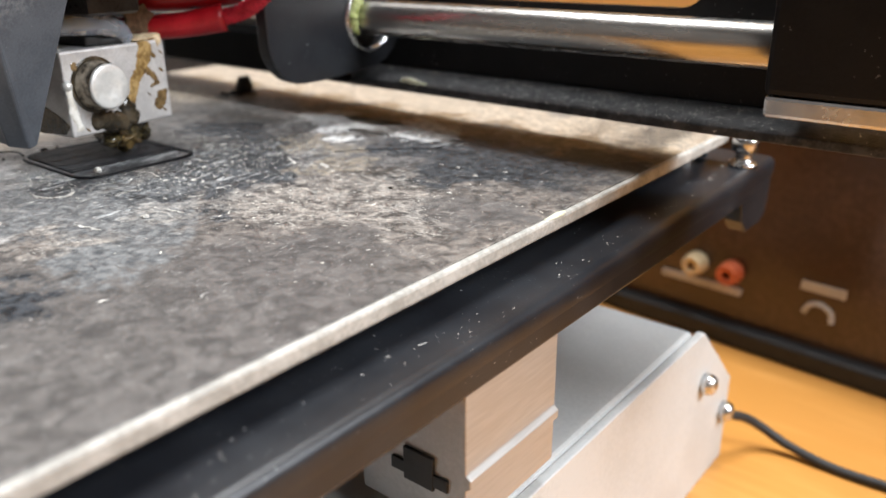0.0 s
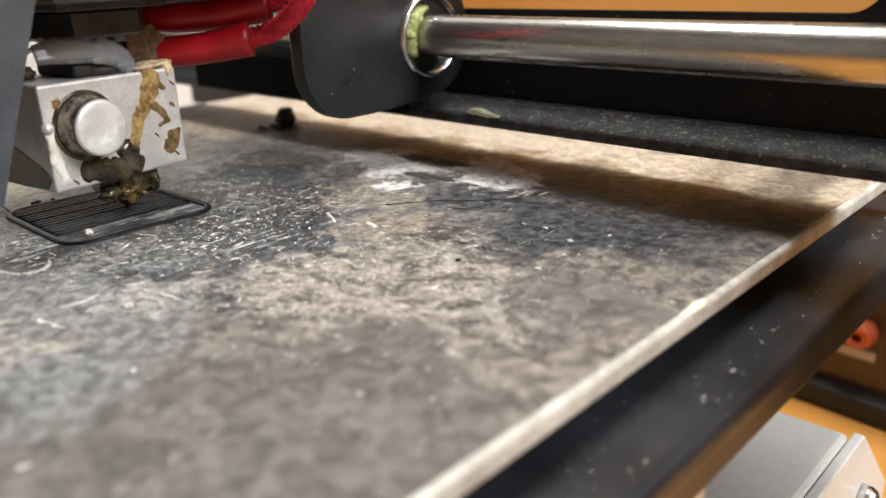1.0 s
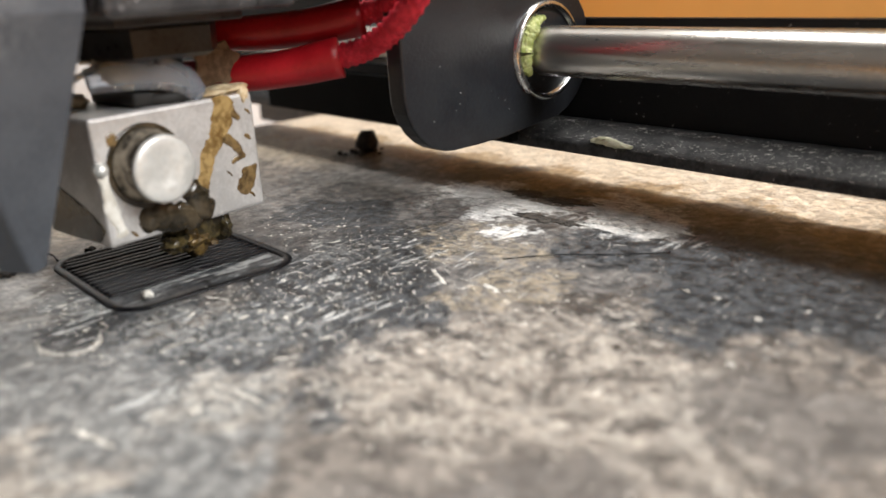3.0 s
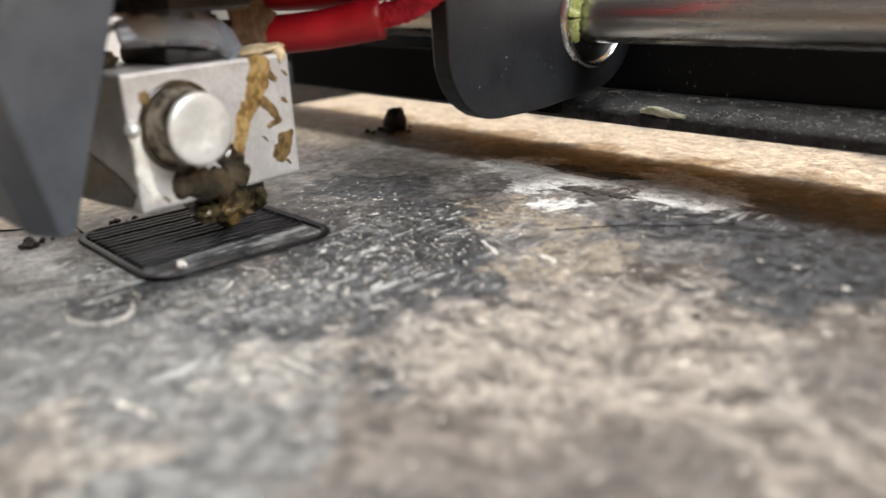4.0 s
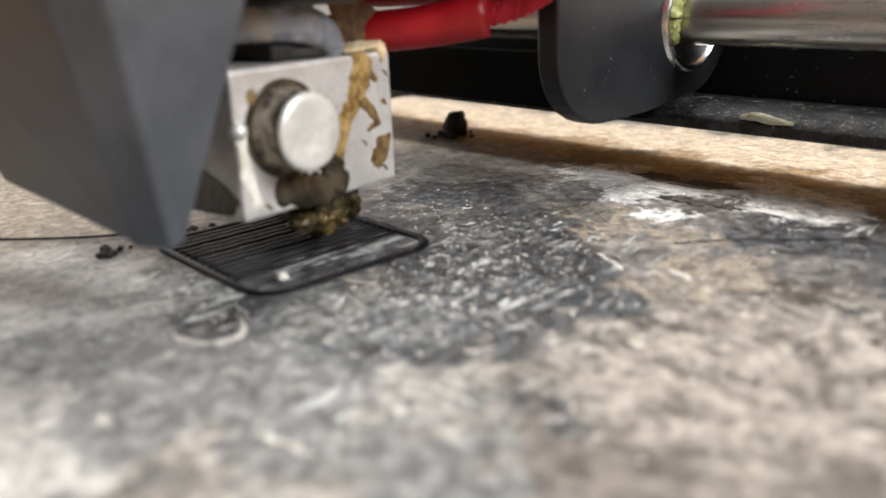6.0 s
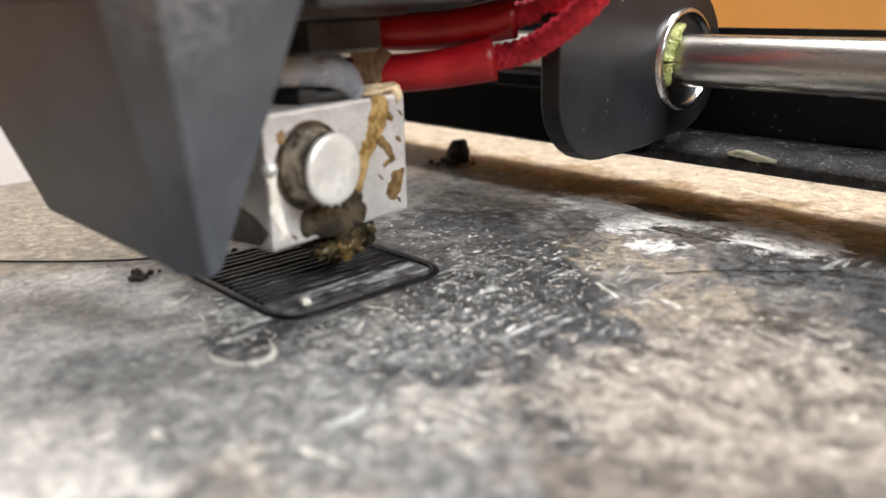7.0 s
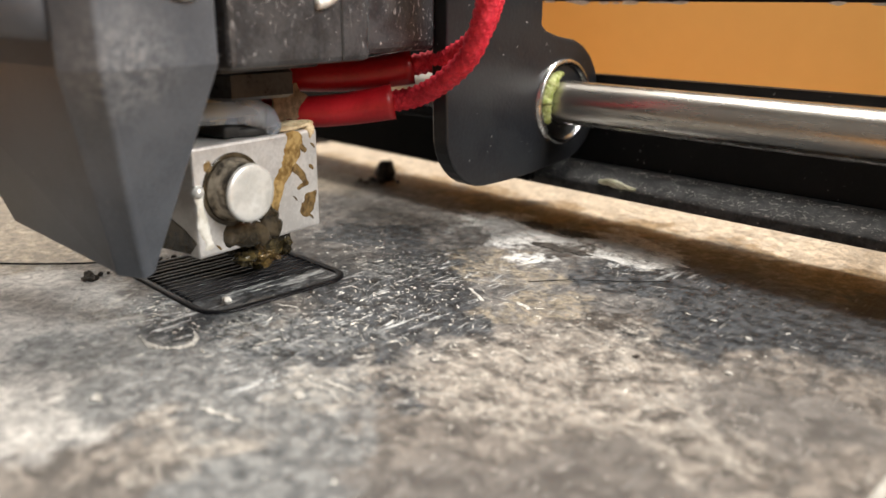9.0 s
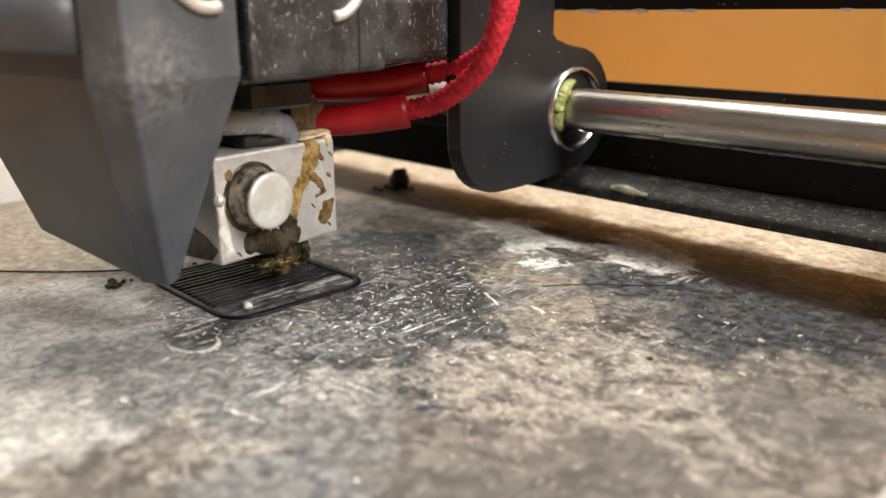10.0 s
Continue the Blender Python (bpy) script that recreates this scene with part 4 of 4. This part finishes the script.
def flakes(name, count, seed, spots, z, size, bounds, label, slope=0.0, material=FLAKE):
    """Chips and shavings stuck to a flat face."""
    r = random.Random(seed)
    verts, faces = [], []
    for _ in range(count):
        pick = r.random()
        for cx, cy, sd, sy2, share in spots:
            pick -= share
            if pick <= 0:
                break
        x, y = r.gauss(cx, sd), r.gauss(cy, sy2)
        if not (bounds[0] < x < bounds[1] and bounds[2] < y < bounds[3]) or (z == 0 and PX0 - 0.5 < x < RX + 0.5 and PY0 - 0.5 < y < RY + 0.5):
            continue
        n = len(verts)
        k = size * r.choice((0.5, 0.6, 0.8, 1.0, 1.7))
        long, wide, tall = r.uniform(0.15, 0.45) * k * r.choice((1, 1, 1, 2.2)), r.uniform(0.06, 0.2) * k, r.uniform(0.03, 0.14) * k
        a = r.gauss(0.7, 0.9)
        c, s = math.cos(a), math.sin(a)
        for u, v, w in ((-1, 0, 0), (-0.2, -1, 0), (1, 0.2, 0), (0.1, 1, 0), (-0.3, 0.1, 1), (0.5, -0.1, r.uniform(0.5, 1.1))):
            verts.append(((x + c * u * long - s * v * wide) * MM, (y + s * u * long + c * v * wide) * MM, (z + (y - bounds[2]) * slope + w * tall + 0.004) * MM))
        faces += [(n + i, n + j, n + l) for i, j, l in ((0, 1, 4), (1, 5, 4), (1, 2, 5), (2, 3, 5), (3, 4, 5), (3, 0, 4))]
    me = bpy.data.meshes.new(name)
    me.from_pydata(verts, [], faces)
    me.materials.append(material)
    return tagged(new(name, me), label, "flakes", kind="stuff")


SPOTS = ((RX + 8, RY - 6, 9, 9, 0.40), (RX - 6, RY + 8, 9, 4, 0.14), (RX + 18, RY + 43, 8, 4, 0.08), (RX + 46, RY - 2, 16, 12, 0.16), (RX - 8, RY - 28, 7, 4, 0.12), (RX + 22, RY - 20, 30, 22, 0.10))
flakes("plastic_flakes", 2000, 12, SPOTS, 0, 0.54, (BX0 + 2, BX1 - 2, BY0 + 2, BY1 - 2), "pale flakes and shavings of old plastic stuck to the sheet")
flakes("dust_specks", 150, 13, ((BX1 + 3.0, 0, 2.4, 50, 1.0),), DECK, 0.5, (BX1 + 0.5, FX1 - 1.8, FY0 + 3, FY1 - 8), "pale dust specks on the black carriage edge")
part("white_crumb", blob((RX - 3.0, RY - 21.0, 0.8), (0.8, 0.6, 0.5), 51, 0.6, 2), FLAKE, pr, "small white crumb")
flakes("ledge_dust", 2600, 14, ((60, 63, 34, 2.0, 0.6), (20, 67.4, 60, 0.5, 0.4)), 9.2, 0.6, (-100, 112, 60.4, 68.2), "fine pale dust on the black gantry ledge", 0.3, DUST)


def scratches(name, count, seed, spots, label):
    """Long thin curved ridges, where a scraper has dragged old plastic over the sheet."""
    r = random.Random(seed)
    verts, faces = [], []
    for _ in range(count):
        cx, cy, sd = r.choice(spots)
        x, y, a = RX + r.gauss(cx, sd), RY + r.gauss(cy, sd), r.choice((0.25, 0.6, 1.0, 2.2)) + r.gauss(0, 0.35)
        if PX0 - 1 < x < RX + 1 and PY0 - 1 < y < RY + 1:
            continue
        step, wide, bend, n = r.uniform(0.2, 0.6), r.uniform(0.03, 0.10), r.gauss(0, 0.09), r.randint(4, 7)
        for k in range(n + 1):
            w = wide * math.sin(math.pi * (k + 0.3) / (n + 0.6)) * r.uniform(0.5, 1.2)
            c, s3 = math.cos(a), math.sin(a)
            for side, z in ((-1, 0.004), (0, 0.004 + w * 0.6), (1, 0.004)):
                verts.append(((x - s3 * w * side) * MM, (y + c * w * side) * MM, z * MM))
            if k:
                m = len(verts) - 6
                faces += [(m, m + 1, m + 4, m + 3), (m + 1, m + 2, m + 5, m + 4)]
            x, y, a = x + c * step, y + s3 * step, a + bend + r.gauss(0, 0.12)
    me = bpy.data.meshes.new(name)
    me.from_pydata(verts, [], faces)
    me.materials.append(RESIDUE)
    return tagged(new(name, me), label, "scratches", kind="stuff")


scratches("scraped_ridges", 150, 31, ((10, -4, 9), (6, 10, 7), (16, -16, 8), (2, -30, 6), (22, 4, 7), (20, 38, 8)), "thin pale scraped ridges of old plastic on the dark sheet")


def shaving(points, thick):
    """A ragged ridge of old plastic, flattened onto the sheet."""
    pts = [(RX + x, RY + y, 0.03 + 0.05 * (k % 2)) for k, (x, y) in enumerate(points)]
    radii = [thick * 0.25] + [thick * (1.0 if k % 2 else 0.65) for k in range(len(pts) - 2)] + [thick * 0.2]
    bar = tube(pts, radii, 8, 7, flat=0.3, rough=1.5)
    tagged(part("plastic_shaving", bar, RESIDUE), "pale ridge of old plastic stuck to the sheet", "plastic shaving", "shavings on the sheet")


for x, y, turn, long, thick in ((19, 8, -25, 3.0, 0.3), (27, 9.5, -12, 1.8, 0.36), (14.5, 26, 100, 2.0, 0.3), (24, -18, 65, 1.4, 0.2), (12, -24, 80, 1.8, 0.2), (28, -25, 10, 2.4, 0.26), (24.5, -38, 15, 3.0, 0.3), (-16, -31, -60, 3.2, 0.2), (-20, -36, -30, 2.6, 0.24), (3, -15, 25, 2.0, 0.2)):
    c, s2 = math.cos(radians(turn)), math.sin(radians(turn))
    shaving([(x + c * long * a + 0.12 * b, y + s2 * long * a + 0.22 * b) for a, b in ((-1, 0), (-0.7, 0.4), (-0.3, -0.2), (0.2, 0.35), (0.7, -0.3), (1, 0.1))], thick)
shaving([(-1.5, -34.9), (1, -35.2), (3.4, -35), (5.2, -33.8), (6, -31.8), (4.6, -30), (2.2, -29)], 0.42)
for x, y, k in ((27, -29.6, 0.55), (49, 24, 0.35), (55, 21.5, 0.4), (12, -46, 0.6), (39, -4, 0.35), (58, 10, 0.4)):
    tagged(part("plastic_lump", blob((RX + x, RY + y, k * 0.3), (k * 1.3, k, k * 0.45), int(x * 3), 0.6, 2), RESIDUE), "small cream lump of old plastic on the sheet", "plastic lump", "lumps on the sheet")


def crust(x, y, sx2, sy2, seed, material, label, name, tall):
    """A ragged thin crust baked onto the sheet."""
    b = bmesh.new()
    bmesh.ops.create_icosphere(b, subdivisions=5, radius=1.0)
    for v in b.verts:
        flat = Vector((v.co.x, v.co.y, seed * 3.7))
        k = 1 + 0.75 * noise.noise(flat * 1.5) + 0.4 * noise.noise(flat * 4.5) + 0.2 * noise.noise(flat * 11)
        high = tall * (0.55 + 0.45 * noise.noise(v.co * 6 + Vector((seed, 0, 0))))
        v.co = Vector((RX + x + v.co.x * sx2 * k, RY + y + v.co.y * sy2 * k, v.co.z * high))
    return tagged(part(name, b, material, smooth=True), label, "residue", "crusts on the sheet")


for x, y, sx2, sy2, seed in ((-5, 40, 6.0, 2.2, 1), (6, 40.5, 7.0, 2.2, 2), (20, 44.5, 7.0, 2.6, 3), (29, 43, 4.6, 1.4, 4), (15, 27, 0.9, 2.4, 5), (4, 34, 4.0, 1.2, 6), (23, 37.5, 4.4, 1.2, 7)):
    crust(x, y, sx2, sy2, seed, CHALK, "white chalky crust scraped thin on the dark sheet", "chalky_patch", 0.09)
for x, y, sx2, sy2, seed in ((1, 45.5, 3.6, 1.9, 11), (9.5, 45.5, 4.0, 1.9, 12), (12, 35.5, 3.8, 1.7, 13), (17.5, 36, 2.4, 1.2, 14)):
    crust(x, y, sx2, sy2, seed, BURNT_FLAT, "dark brown burnt patch baked onto the sheet", "burnt_patch", 0.34)
crumb_pile("rust_crumbs", (PX0 - 1.6, PY0 + 7.5), 0.8, 14, 0.5, CHAR, 21, "dark rust-coloured crumbs beside the black print")
